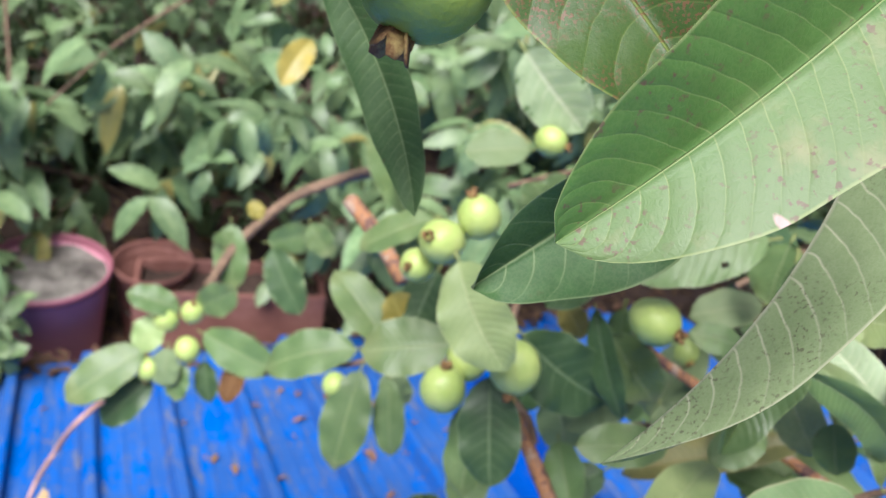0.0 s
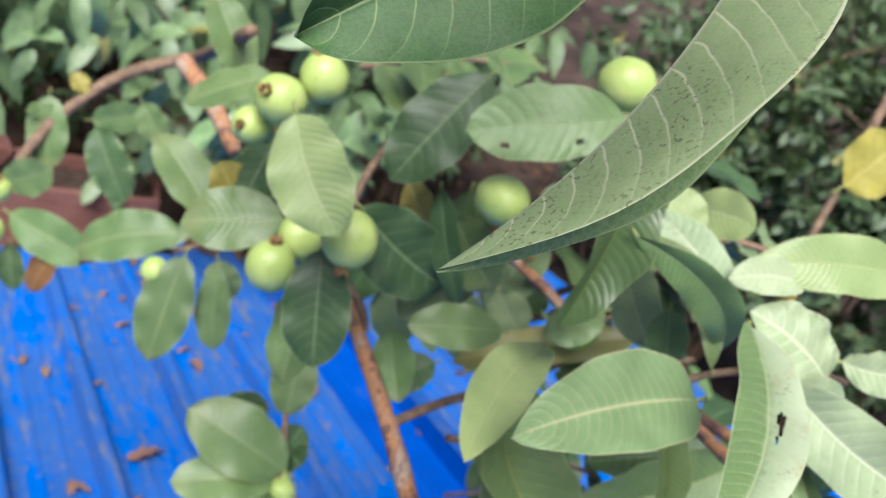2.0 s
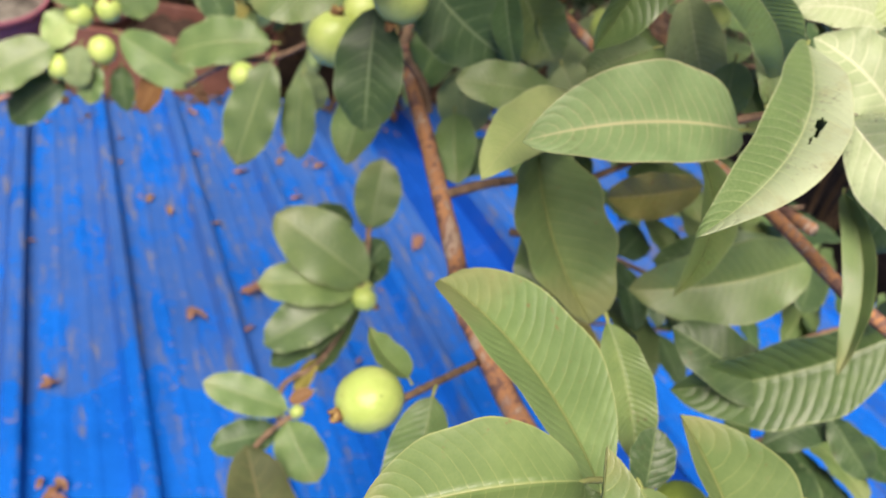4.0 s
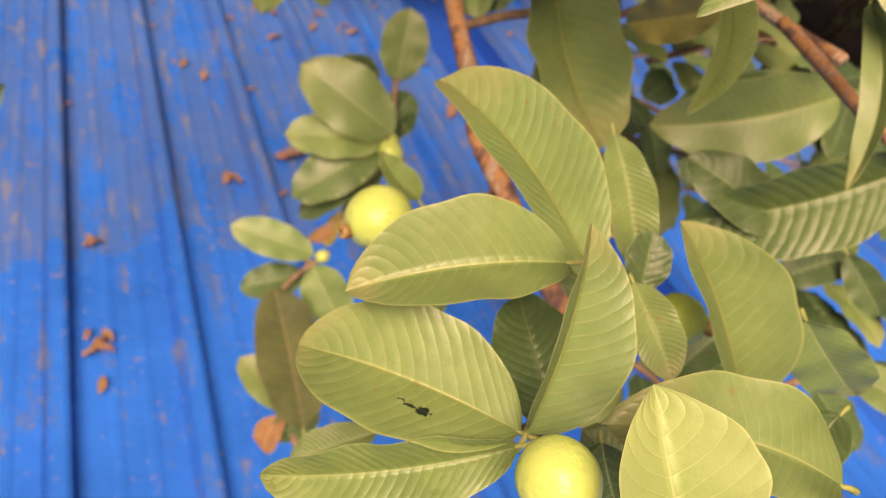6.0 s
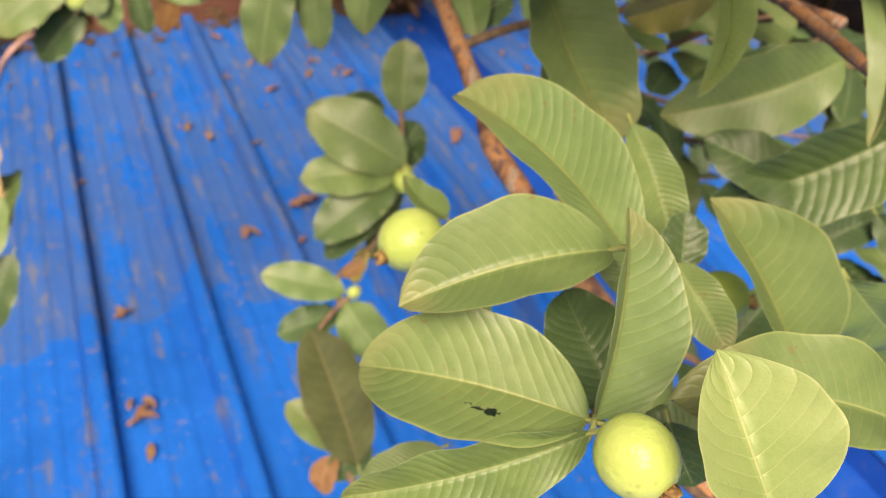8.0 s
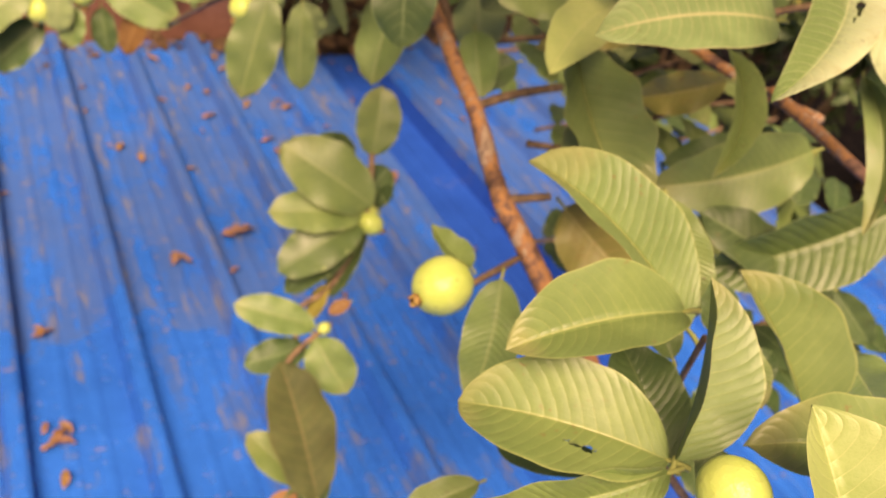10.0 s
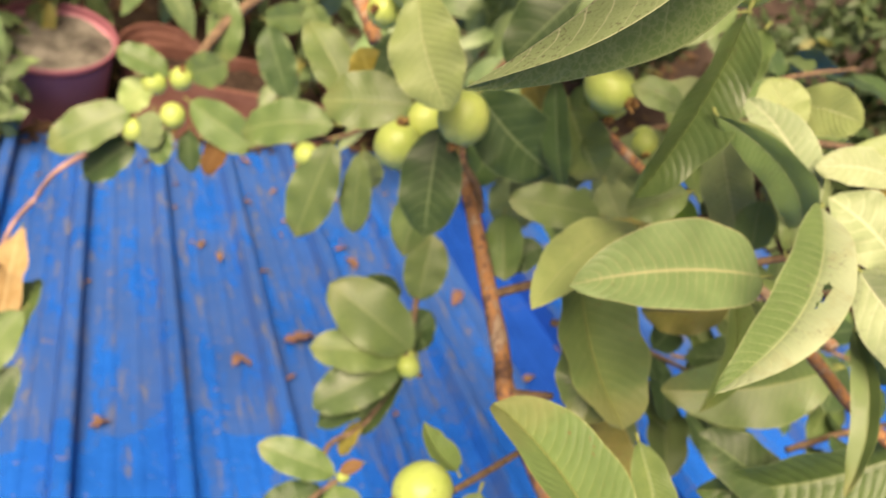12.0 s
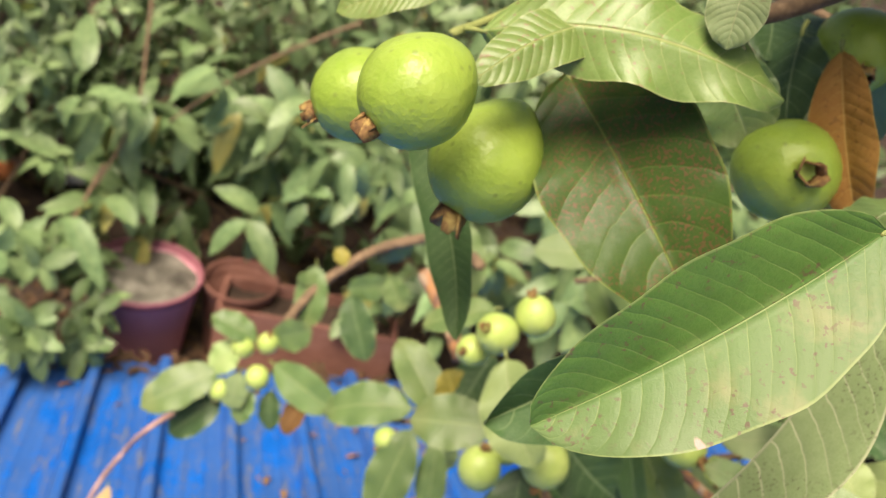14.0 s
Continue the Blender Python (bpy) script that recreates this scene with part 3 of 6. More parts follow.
def leaf(parent, look_, base, tip, normal, width, petiole=True, **shape):
    """One leaf object of the tree."""
    ob = under(part("leaf", leaf_mesh("leaf", base, tip, normal, width, **shape), [LEAF[look_], LEAF[UNDER[look_]]]), parent)
    if petiole:
        b0 = Vector(base)
        way, n = (Vector(tip) - b0).normalized(), Vector(normal)
        foot = b0 - way * width * 0.16 - n * width * 0.05
        r = 0.0007 + 0.012 * width
        tube = tube_into(bmesh.new(), [foot, b0 - way * width * 0.06, b0 + way * width * 0.04], [r, r * 0.9, r * 0.6], sides=6, seed=3)
        part("petiole", tube, STALK).parent = ob
    return ob


def tube_into(bm, pts, radii, sides=10, knobs=0.0, seed=1):
    """A tapered tube through pts (smoothed), closed at both ends."""
    rng = random.Random(seed)
    P = [Vector(p) for p in pts]
    fine, rad = [], []
    for i in range(len(P) - 1):
        p0, p1, p2, p3 = P[max(i - 1, 0)], P[i], P[i + 1], P[min(i + 2, len(P) - 1)]
        for k in range(6):
            t = k / 6
            fine.append(0.5 * ((2 * p1) + (p2 - p0) * t + (2 * p0 - 5 * p1 + 4 * p2 - p3) * t * t + (3 * p1 - p0 - 3 * p2 + p3) * t ** 3))
            rad.append(radii[i] * (1 - t) + radii[i + 1] * t)
    fine.append(P[-1])
    rad.append(radii[-1])
    ring, up = [], Vector((0.3, 0.2, 1))
    for i, c in enumerate(fine):
        d = (fine[min(i + 1, len(fine) - 1)] - fine[max(i - 1, 0)]).normalized()
        x = d.cross(up)
        x = (x if x.length > 0.1 else d.cross(Vector((1, 0, 0)))).normalized()
        y = d.cross(x)
        r = rad[i] * (1 + knobs * rng.uniform(-0.5, 1.0))
        ring.append([bm.verts.new(c + (x * math.cos(6.2832 * k / sides) + y * math.sin(6.2832 * k / sides)) * r * (1 + knobs * rng.uniform(-0.3, 0.3))) for k in range(sides)])
    for a, b in zip(ring, ring[1:]):
        for k in range(sides):
            bm.faces.new((a[k], a[(k + 1) % sides], b[(k + 1) % sides], b[k]))
    bm.faces.new(ring[0][::-1])
    bm.faces.new(ring[-1])
    return bm


def stem(parent, name, pts, radii, mat, knobs=0.08, seed=1, label=""):
    return under(part(name, tube_into(bmesh.new(), pts, radii, knobs=knobs, seed=seed), mat, label=label), parent)


def fruit(parent, centre, radius, way, long=1.08, mat=None, seed=0, name="fruit", neck=0.0):
    """A guava: slightly pear-shaped, its dried calyx at the end that `way` points to, a stalk at the other."""
    rng = random.Random(seed)
    z = Vector(way).normalized()
    x = z.cross(Vector((0.31, 0.52, 0.8))).normalized()
    y = z.cross(x)
    c = Vector(centre)
    bm = bmesh.new()
    rings, sides = 18, 24
    grid = []
    for i in range(1, rings):
        th = math.pi * i / rings
        h = math.cos(th)
        rr = math.sin(th) * (1 - neck * max(0.0, -h) ** 1.5)
        if h > 0.9:
            rr *= 0.96
        row = []
        for k in range(sides):
            ph = 6.2832 * k / sides
            lump = 1 + 0.018 * math.sin(3 * ph + seed) + 0.012 * math.sin(5 * ph + 2 * seed + 3 * h)
            hh = h * long * (1 + neck * 0.35 * (h < 0)) - (0.05 if h > 0.96 else 0)
            row.append(bm.verts.new(c + (x * math.cos(ph) + y * math.sin(ph)) * radius * rr * lump + z * radius * hh))
        grid.append(row)
    top, bot = bm.verts.new(c + z * radius * (long - 0.1)), bm.verts.new(c - z * radius * long * (1 + neck * 0.35))
    for a, b in zip(grid, grid[1:]):
        for k in range(sides):
            bm.faces.new((a[k], b[k], b[(k + 1) % sides], a[(k + 1) % sides]))
    for k in range(sides):
        bm.faces.new((top, grid[0][k], grid[0][(k + 1) % sides]))
        bm.faces.new((bot, grid[-1][(k + 1) % sides], grid[-1][k]))
    ob = under(part(name, bm, mat or FRUIT), parent)
    # calyx: a short ragged cup of five sepals
    bm = bmesh.new()
    for k in range(5):
        a = 6.2832 * k / 5 + rng.uniform(-0.2, 0.2)
        d = x * math.cos(a) + y * math.sin(a)
        t = y * math.cos(a) - x * math.sin(a)
        r0 = radius * 0.13
        ln = radius * rng.uniform(0.22, 0.42)
        wd = radius * rng.uniform(0.15, 0.22)
        lean = rng.uniform(-0.1, 0.5)
        prev = None
        for s in (0.0, 0.35, 0.7, 1.0):
            q = c + z * (radius * (long - 0.08) + ln * s) + d * (r0 + ln * lean * s)
            w = wd * (1 - 0.55 * s * s)
            cur = [bm.verts.new(q - t * w + d * 0.0), bm.verts.new(q + t * w), bm.verts.new(q + t * w + d * radius * 0.045), bm.verts.new(q - t * w + d * radius * 0.045)]
            if prev:
                for e in range(4):
                    bm.faces.new((prev[e], prev[(e + 1) % 4], cur[(e + 1) % 4], cur[e]))
            else:
                bm.faces.new(cur[::-1])
            prev = cur
        bm.faces.new(prev)
    cal = part("calyx", bm, CALYX, label="dried brown calyx")
    cal.parent = ob
    return ob


# ---- the setting ----
FALL = math.tan(radians(15))
EAVE_Y, RIB, RIB0 = 2.44, 0.2295, -0.025


def build_roof():
    """Trapezoid-ribbed steel sheets falling away at 15 degrees, with shallow swages between the ribs; a sunk valley
    sheet under the tree, its shade put into darker paint.
    """
    root = thing("metal_roof", (0, 0, 0), "blue painted ribbed steel roof, dusty and streaked", "roof", kind="structure")
    runs = [(RIB0 - 9 * RIB, 3, 0.0), (RIB0 - 6 * RIB, 3, 0.0), (RIB0 - 3 * RIB, 3, 0.0), (RIB0, 3, 0.0), (RIB0 + 3 * RIB, 2, 0.0),
            (RIB0 + 5 * RIB, 1, -0.07), (RIB0 + 6 * RIB, 3, 0.0), (RIB0 + 9 * RIB, 2, 0.0)]
    for k, (x, ribs, drop) in enumerate(runs):
        bm = bmesh.new()
        prof = []
        for r in range(ribs):
            x0 = x + r * RIB
            if drop:
                prof += [(x0 - 0.05, -0.002), (x0 - 0.045, drop), (x0 + 0.06, drop), (x0 + 0.066, drop + 0.004), (x0 + 0.08, drop + 0.004), (x0 + 0.086, drop), (x0 + RIB - 0.058, drop), (x0 + RIB - 0.052, -0.002)]
                continue
            prof += [(x0 - 0.050, 0.0), (x0 - 0.036, 0.039), (x0 - 0.012, 0.040), (x0 - 0.004, 0.035), (x0 - 0.009, 0.002), (x0 + 0.002, 0.0),
                     (x0 + 0.055, 0.0), (x0 + 0.062, 0.0022), (x0 + 0.072, 0.0022), (x0 + 0.079, 0.0),
                     (x0 + 0.112, 0.0), (x0 + 0.119, 0.0022), (x0 + 0.129, 0.0022), (x0 + 0.136, 0.0)]
        if not drop:
            prof.append((x + ribs * RIB - 0.051, 0.0))
        ys = [-2.2 + (EAVE_Y + 2.2) * i / 36 for i in range(37)]
        rows = []
        for y in ys:
            sag = 0.003 * math.sin(y * 2.3 + k)
            rows.append([[bm.verts.new((px, y, -FALL * y + pz + dz + sag)) for px, pz in prof] for dz in (0.0, -0.0012)])
        for a, b in zip(rows, rows[1:]):
            for i in range(len(prof) - 1):
                bm.faces.new((a[0][i], a[0][i + 1], b[0][i + 1], b[0][i]))
                bm.faces.new((a[1][i], b[1][i], b[1][i + 1], a[1][i + 1]))
        for i in range(len(prof) - 1):
            bm.faces.new((rows[-1][0][i], rows[-1][0][i + 1], rows[-1][1][i + 1], rows[-1][1][i]))
        under(part("roof_sheet", bm, ROOF_SHADED if drop else ROOF, smooth=False), root)
    return root


build_roof()
GROUND_Z = -0.86


def build_ground():
    bm = bmesh.new()
    n = 70
    size = [-14 + 28 * (i / n) for i in range(n + 1)]
    far = [-300, -60] + size + [60, 300]
    vs = [[bm.verts.new((xx, yy, GROUND_Z + (0.05 * noise.noise(Vector((xx * 1.3, yy * 1.3, 0))) + 0.02 * noise.noise(Vector((xx * 6, yy * 6, 3)))) * (1 if abs(xx) < 14 and abs(yy) < 14 else 0))) for xx in far] for yy in far]
    for a, b in zip(vs, vs[1:]):
        for i in range(len(far) - 1):
            bm.faces.new((a[i], a[i + 1], b[i + 1], b[i]))
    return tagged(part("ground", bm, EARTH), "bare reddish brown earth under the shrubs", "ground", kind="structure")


build_ground()


def lathe(bm, prof, centre, sides=48, cap_bottom=True):
    rings = [[bm.verts.new((centre[0] + r * math.cos(6.2832 * k / sides), centre[1] + r * math.sin(6.2832 * k / sides), centre[2] + z)) for k in range(sides)] for r, z in prof]
    for a, b in zip(rings, rings[1:]):
        for k in range(sides):
            bm.faces.new((a[k], a[(k + 1) % sides], b[(k + 1) % sides], b[k]))
    if cap_bottom:
        bm.faces.new(rings[0][::-1])
    return rings


def build_pot(place, r, h, wall, rim_mat, label, soil_drop=0.05, soil=None):
    root = thing("plant_pot", place, label, "plant pot", "plant pots")
    bm = bmesh.new()
    rings = lathe(bm, [(r * 0.74, 0), (r * 0.76, 0.004), (r * 0.95, h - 0.035), (r * 0.985, h - 0.03), (r * 0.94, h - 0.032), (r * 0.92, h - 0.07)], place)
    under(part("pot_wall", bm, wall), root)
    bm = bmesh.new()
    prof = [(r * 0.955, h - 0.036), (r * 1.0, h - 0.032), (r * 1.01, h - 0.004), (r * 1.0, h), (r * 0.965, h - 0.001), (r * 0.945, h - 0.012), (r * 0.935, h - 0.06)]
    lathe(bm, prof, place, cap_bottom=False)
    under(part("rim", bm, rim_mat), root)
    bm = bmesh.new()
    sides, rr = 40, 14
    vs = [[bm.verts.new((place[0] + r * 0.94 * i / rr * math.cos(6.2832 * k / sides), place[1] + r * 0.94 * i / rr * math.sin(6.2832 * k / sides),
            place[2] + h - soil_drop + 0.03 * noise.noise(Vector((i / rr * math.cos(6.2832 * k / sides) * 2.5, i / rr * math.sin(6.2832 * k / sides) * 2.5, r * 9))))) for k in range(sides)] for i in range(1, rr + 1)]
    c = bm.verts.new((place[0], place[1], place[2] + h - soil_drop))
    for k in range(sides):
        bm.faces.new((c, vs[0][k], vs[0][(k + 1) % sides]))
    for a, b in zip(vs, vs[1:]):
        for k in range(sides):
            bm.faces.new((a[k], b[k], b[(k + 1) % sides], a[(k + 1) % sides]))
    under(part("soil", bm, soil or SOIL), root)
    return root


build_pot((-0.175, 2.78, GROUND_Z), 0.225, 0.385, POT, POT_RIM, "plum coloured plastic plant pot full of dry grey soil")
build_pot((0.2, 2.82, GROUND_Z), 0.15, 0.36, CLAY, CLAY, "brown clay plant pot, its dark hollow painted into the soil colour", soil_drop=0.19, soil=SOIL_HOLLOW)


def build_trough():
    """A long brown planter behind the eave, its rim rolled, with dark soil."""
    root = thing("planter_trough", (0.62, 2.68, GROUND_Z), "long reddish brown planter trough behind the roof edge", "planter")
    x0, x1, y0, y1, z0, z1 = 0.12, 0.84, 2.56, 2.80, GROUND_Z, -0.52
    bm = bmesh.new()
    for a, c in (((x0, y0, z0), (x1, y0 + 0.02, z1)), ((x0, y1 - 0.02, z0), (x1, y1, z1)), ((x0, y0 + 0.02, z0), (x0 + 0.02, y1 - 0.02, z1)), ((x1 - 0.02, y0 + 0.02, z0), (x1, y1 - 0.02, z1))):
        m = Matrix.LocRotScale([(p + q) / 2 for p, q in zip(a, c)], None, [q - p for p, q in zip(a, c)])
        bmesh.ops.create_cube(bm, size=1.0, matrix=m)
    bmesh.ops.bevel(bm, geom=list(bm.edges), offset=0.004, segments=2, affect="EDGES")
    under(part("trough_wall", bm, CLAY, smooth=False), root)
    bm = bmesh.new()
    nx, ny = 40, 10
    vs = [[bm.verts.new((x0 + 0.02 + (x1 - x0 - 0.04) * i / nx, y0 + 0.02 + (y1 - y0 - 0.04) * j / ny, z1 - 0.05 + 0.025 * noise.noise(Vector((i * 0.4, j * 0.5, 4))))) for i in range(nx + 1)] for j in range(ny + 1)]
    for a, c in zip(vs, vs[1:]):
        for i in range(nx):
            bm.faces.new((a[i], a[i + 1], c[i + 1], c[i]))
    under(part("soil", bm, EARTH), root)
    root.rotation_euler = (0, 0, radians(-9))
    return root


build_trough()


def shoot(parent, a, b, pairs, size, look_, seed=0):
    """A twig with opposite pairs of hanging leaves."""
    rng = random.Random(seed)
    a, b = Vector(a), Vector(b)
    way = (b - a).normalized()
    stem(parent, "twig", [a, a.lerp(b, 0.5) + Vector((0, 0, 0.008)), b], [0.0032, 0.0026, 0.0016], TWIG, seed=seed)
    for k in range(pairs):
        s = (k + 0.6) / pairs
        p = a.lerp(b, s) + Vector((0, 0, 0.008 * 4 * s * (1 - s)))
        turn = rng.uniform(0, 3.14) if k % 2 else rng.uniform(-0.6, 0.6)
        for sign in (1, -1):
            out = way.cross(Vector((math.sin(turn) * 0.5, 0.2, 1.0))).normalized() * sign
            d = (out + way * rng.uniform(0.2, 0.7) + Vector((0, 0, rng.uniform(-0.7, 0.1)))).normalized()
            ln = size * rng.uniform(0.75, 1.15)
            nrm = Vector((rng.uniform(-0.3, 0.3), rng.uniform(-0.5, 0.2), 1.0))
            leaf(parent, look_ if rng.random() < 0.8 else "mid", p + d * 0.006, p + d * ln, nrm, ln * rng.uniform(0.4, 0.5), bow=rng.uniform(0.02, 0.1), fold=rng.uniform(6, 18), bend=rng.uniform(-0.05, 0.05), seed=rng.randint(0, 9999), ns=12, nu=4, sharp=0.3, petiole=False)


# ---- the guava tree beside the roof ----
tree = thing("guava_tree", (2.75, -0.9, GROUND_Z), "guava tree with green fruit hanging over the blue roof", "tree")
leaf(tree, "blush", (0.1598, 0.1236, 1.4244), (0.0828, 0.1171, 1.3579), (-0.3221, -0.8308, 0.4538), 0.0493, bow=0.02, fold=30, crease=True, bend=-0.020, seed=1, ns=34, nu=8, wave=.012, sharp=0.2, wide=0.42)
leaf(tree, "back", (0.1842, 0.1801, 1.3587), (0.0984, 0.1727, 1.3055), (-0.1143, -0.9421, 0.3153), 0.0501, bow=0.03, fold=37, crease=True, bend=0.021, seed=2, ns=30, nu=8, sharp=0.45, wide=0.5, wave=.05)
leaf(tree, "taco", (0.2190, 0.1732, 1.3808), (0.1311, 0.1323, 1.2690), (0.5450, -0.8290, -0.1250), 0.0675, bow=.085, fold=45, bend=.0, seed=3, ns=26, nu=7, sharp=1, wave=.01, wide=0.38)
leaf(tree, "rust", (0.1163, 0.2420, 1.4107), (0.1535, 0.1637, 1.3633), (-0.5640, -0.6073, 0.5595), 0.0616, bow=0.05, fold=21, crease=True, bend=-0.012, seed=4, ns=30, nu=8, sharp=0.3, wide=0.45, wave=.04)
leaf(tree, "curl", (0.0735, 0.2212, 1.4257), (0.1608, 0.1835, 1.4340), (-0.3846, -0.7797, 0.4941), 0.0317, bow=.05, fold=-16, bend=-.09, seed=5, ns=26, nu=7, wave=.09, twist=25, bites=1, wide=0.5, sharp=0.3)
leaf(tree, "curl", (0.1198, 0.2185, 1.4377), (0.0686, 0.1990, 1.4164), (-0.0697, -0.6456, 0.7605), 0.0196, bow=.10, fold=-22, bend=.06, seed=6, ns=20, nu=6, wave=.05, sharp=0.3)
leaf(tree, "back", (0.0781, 0.3040, 1.3625), (0.1066, 0.2384, 1.2888), (-0.6492, -0.6755, 0.3498), 0.0228, bow=-.05, fold=30, bend=-.05, seed=7, ns=26, nu=7, sharp=0.5)
leaf(tree, "curl", (0.0752, 0.2559, 1.4333), (0.0342, 0.2677, 1.4091), (-0.5183, -0.6427, 0.5642), 0.0161, bow=.05, fold=10, bend=0, seed=8, ns=20, nu=6, sharp=0.3)
leaf(tree, "ochre", (0.2222, 0.2446, 1.4391), (0.2350, 0.2070, 1.3850), (-0.8776, -0.4653, 0.1153), 0.0253, bow=.05, fold=25, bend=0, seed=9, ns=20, nu=6, sharp=0.3)
leaf(tree, "mid", (0.1828, 0.2620, 1.4250), (0.1998, 0.2389, 1.3970), (-0.6912, -0.7046, 0.1606), 0.0339, bow=.05, fold=10, bend=0, seed=10, ns=20, nu=6, sharp=0.3)
leaf(tree, "pale", (0.1437, 0.2030, 1.4660), (0.1393, 0.1907, 1.4435), (-0.6500, -0.6081, 0.4558), 0.0179, bow=.05, fold=10, bend=0, seed=11, ns=14, nu=4, sharp=0.3)
leaf(tree, "dark", (0.2271, 0.2773, 1.4354), (0.2250, 0.2566, 1.4003), (-0.9749, -0.1607, 0.1540), 0.0370, bow=.05, fold=10, bend=0, seed=12, ns=14, nu=4, sharp=0.3)
leaf(tree, "mid", (0.2273, 0.1860, 1.4062), (0.2102, 0.1820, 1.3900), (-0.6889, -0.0129, 0.7248), 0.0230, bow=.05, fold=10, bend=0, seed=13, ns=14, nu=4, sharp=0.3)
leaf(tree, "lime", (0.2120, 0.3946, 1.1553), (0.2277, 0.3324, 1.1151), (-0.6333, -0.5266, 0.5671), 0.0462, bow=.06, fold=8, bend=.05, seed=14, ns=20, nu=6, wave=.06, sharp=0.3)
leaf(tree, "mid", (0.2625, 0.4682, 1.0192), (0.1965, 0.4979, 0.9950), (-0.4860, -0.4907, 0.7232), 0.0496, bow=.05, fold=14, bend=.0, seed=15, ns=14, nu=4, sharp=0.3)
leaf(tree, "dark", (0.2486, 0.3800, 1.0661), (0.2443, 0.3374, 1.0015), (-0.5570, -0.6755, 0.4833), 0.0445, bow=.05, fold=8, bend=.0, seed=16, ns=20, nu=6, sharp=0.3)
leaf(tree, "dark", (0.2753, 0.3949, 1.0880), (0.3351, 0.3533, 1.0525), (-0.3834, -0.8527, 0.3548), 0.0553, bow=.05, fold=10, bend=.05, seed=17, ns=20, nu=6, sharp=0.3)
leaf(tree, "mid", (0.2349, 0.5271, 0.9702), (0.1981, 0.5976, 1.0071), (-0.0910, -0.4981, 0.8624), 0.0420, bow=.04, fold=10, bend=.0, seed=18, ns=14, nu=4, sharp=0.3)
leaf(tree, "mid", (0.2441, 0.5083, 1.1165), (0.1910, 0.5232, 1.0804), (-0.5880, -0.1867, 0.7870), 0.0318, bow=.05, fold=10, bend=.0, seed=19, ns=14, nu=4, sharp=0.3)
leaf(tree, "mid", (0.2791, 0.6445, 1.0344), (0.2522, 0.6984, 1.0925), (0.0412, -0.7230, 0.6896), 0.0424, bow=.05, fold=10, bend=0, seed=20, ns=14, nu=4, sharp=0.3)
leaf(tree, "mid", (0.3600, 0.4000, 1.1000), (0.3544, 0.3565, 1.0332), (-0.9822, -0.1082, 0.1532), 0.0416, bow=.05, fold=20, bend=0, seed=21, ns=20, nu=6, sharp=0.3)
leaf(tree, "pale", (0.3403, 0.5521, 1.1529), (0.2885, 0.5700, 1.1410), (-0.3486, -0.4702, 0.8108), 0.0356, bow=.06, fold=12, bend=0, seed=22, ns=14, nu=4, sharp=0.3)
leaf(tree, "bright", (0.3301, 0.5826, 1.2273), (0.3717, 0.5297, 1.1815), (-0.7361, -0.6690, 0.1026), 0.0589, bow=.05, fold=10, bend=0, seed=23, ns=14, nu=4, sharp=0.3)
leaf(tree, "hole", (0.3788, 0.3199, 1.2118), (0.2932, 0.3492, 1.1794), (-0.4544, -0.6258, 0.6339), 0.0451, bow=.06, fold=10, bend=.0, seed=24, ns=20, nu=6, wave=.05, bites=2, sharp=0.3)
leaf(tree, "dark", (0.3417, 0.4080, 1.1864), (0.2864, 0.3920, 1.1128), (-0.6301, -0.5117, 0.5840), 0.0490, bow=.05, fold=12, bend=0, seed=25, ns=20, nu=6, sharp=0.3)
leaf(tree, "mid", (0.4306, 0.3471, 1.1889), (0.4146, 0.3292, 1.1515), (-0.9039, -0.0752, 0.4211), 0.0395, bow=.05, fold=10, bend=0, seed=26, ns=14, nu=4, sharp=0.3)
leaf(tree, "pale", (0.3882, 0.3882, 1.0654), (0.3253, 0.3769, 1.0034), (-0.5954, -0.4261, 0.6811), 0.0485, bow=.05, fold=10, bend=0, seed=27, ns=20, nu=6, sharp=0.3)
leaf(tree, "yellow", (0.2426, 0.5146, 0.9956), (0.2275, 0.5309, 1.0272), (0.2574, -0.8021, 0.5388), 0.0390, bow=.05, fold=10, bend=0, seed=28, ns=14, nu=4, sharp=0.3)
leaf(tree, "dark", (0.2697, 0.5350, 1.0448), (0.2436, 0.5057, 1.0027), (-0.6882, -0.3225, 0.6499), 0.0474, bow=.05, fold=10, bend=0, seed=29, ns=14, nu=4, sharp=0.3)
leaf(tree, "mid", (0.2960, 0.4534, 0.9784), (0.2643, 0.3990, 0.9150), (-0.7630, -0.2504, 0.5959), 0.0459, bow=.05, fold=10, bend=0, seed=30, ns=20, nu=6, sharp=0.3)
leaf(tree, "pale", (0.4478, 0.3600, 1.1251), (0.3978, 0.3738, 1.1087), (-0.3841, -0.4023, 0.8310), 0.0308, bow=.05, fold=10, bend=0, seed=31, ns=14, nu=4, sharp=0.3)
leaf(tree, "pale", (0.3650, 0.4132, 0.9327), (0.3608, 0.4454, 0.9760), (-0.3246, -0.7739, 0.5438), 0.0446, bow=.05, fold=10, bend=0, seed=32, ns=14, nu=4, sharp=0.3)
leaf(tree, "mid", (0.2862, 0.7374, 0.7856), (0.1847, 0.7782, 0.7325), (-0.5340, -0.3009, 0.7902), 0.0628, bow=.08, fold=8, bend=.03, seed=33, ns=14, nu=4, sharp=0.3)
leaf(tree, "mid", (0.2769, 0.6921, 0.7930), (0.2436, 0.6454, 0.6825), (-0.5347, -0.7085, 0.4606), 0.0596, bow=.04, fold=10, bend=.0, seed=34, ns=20, nu=6, sharp=0.7)
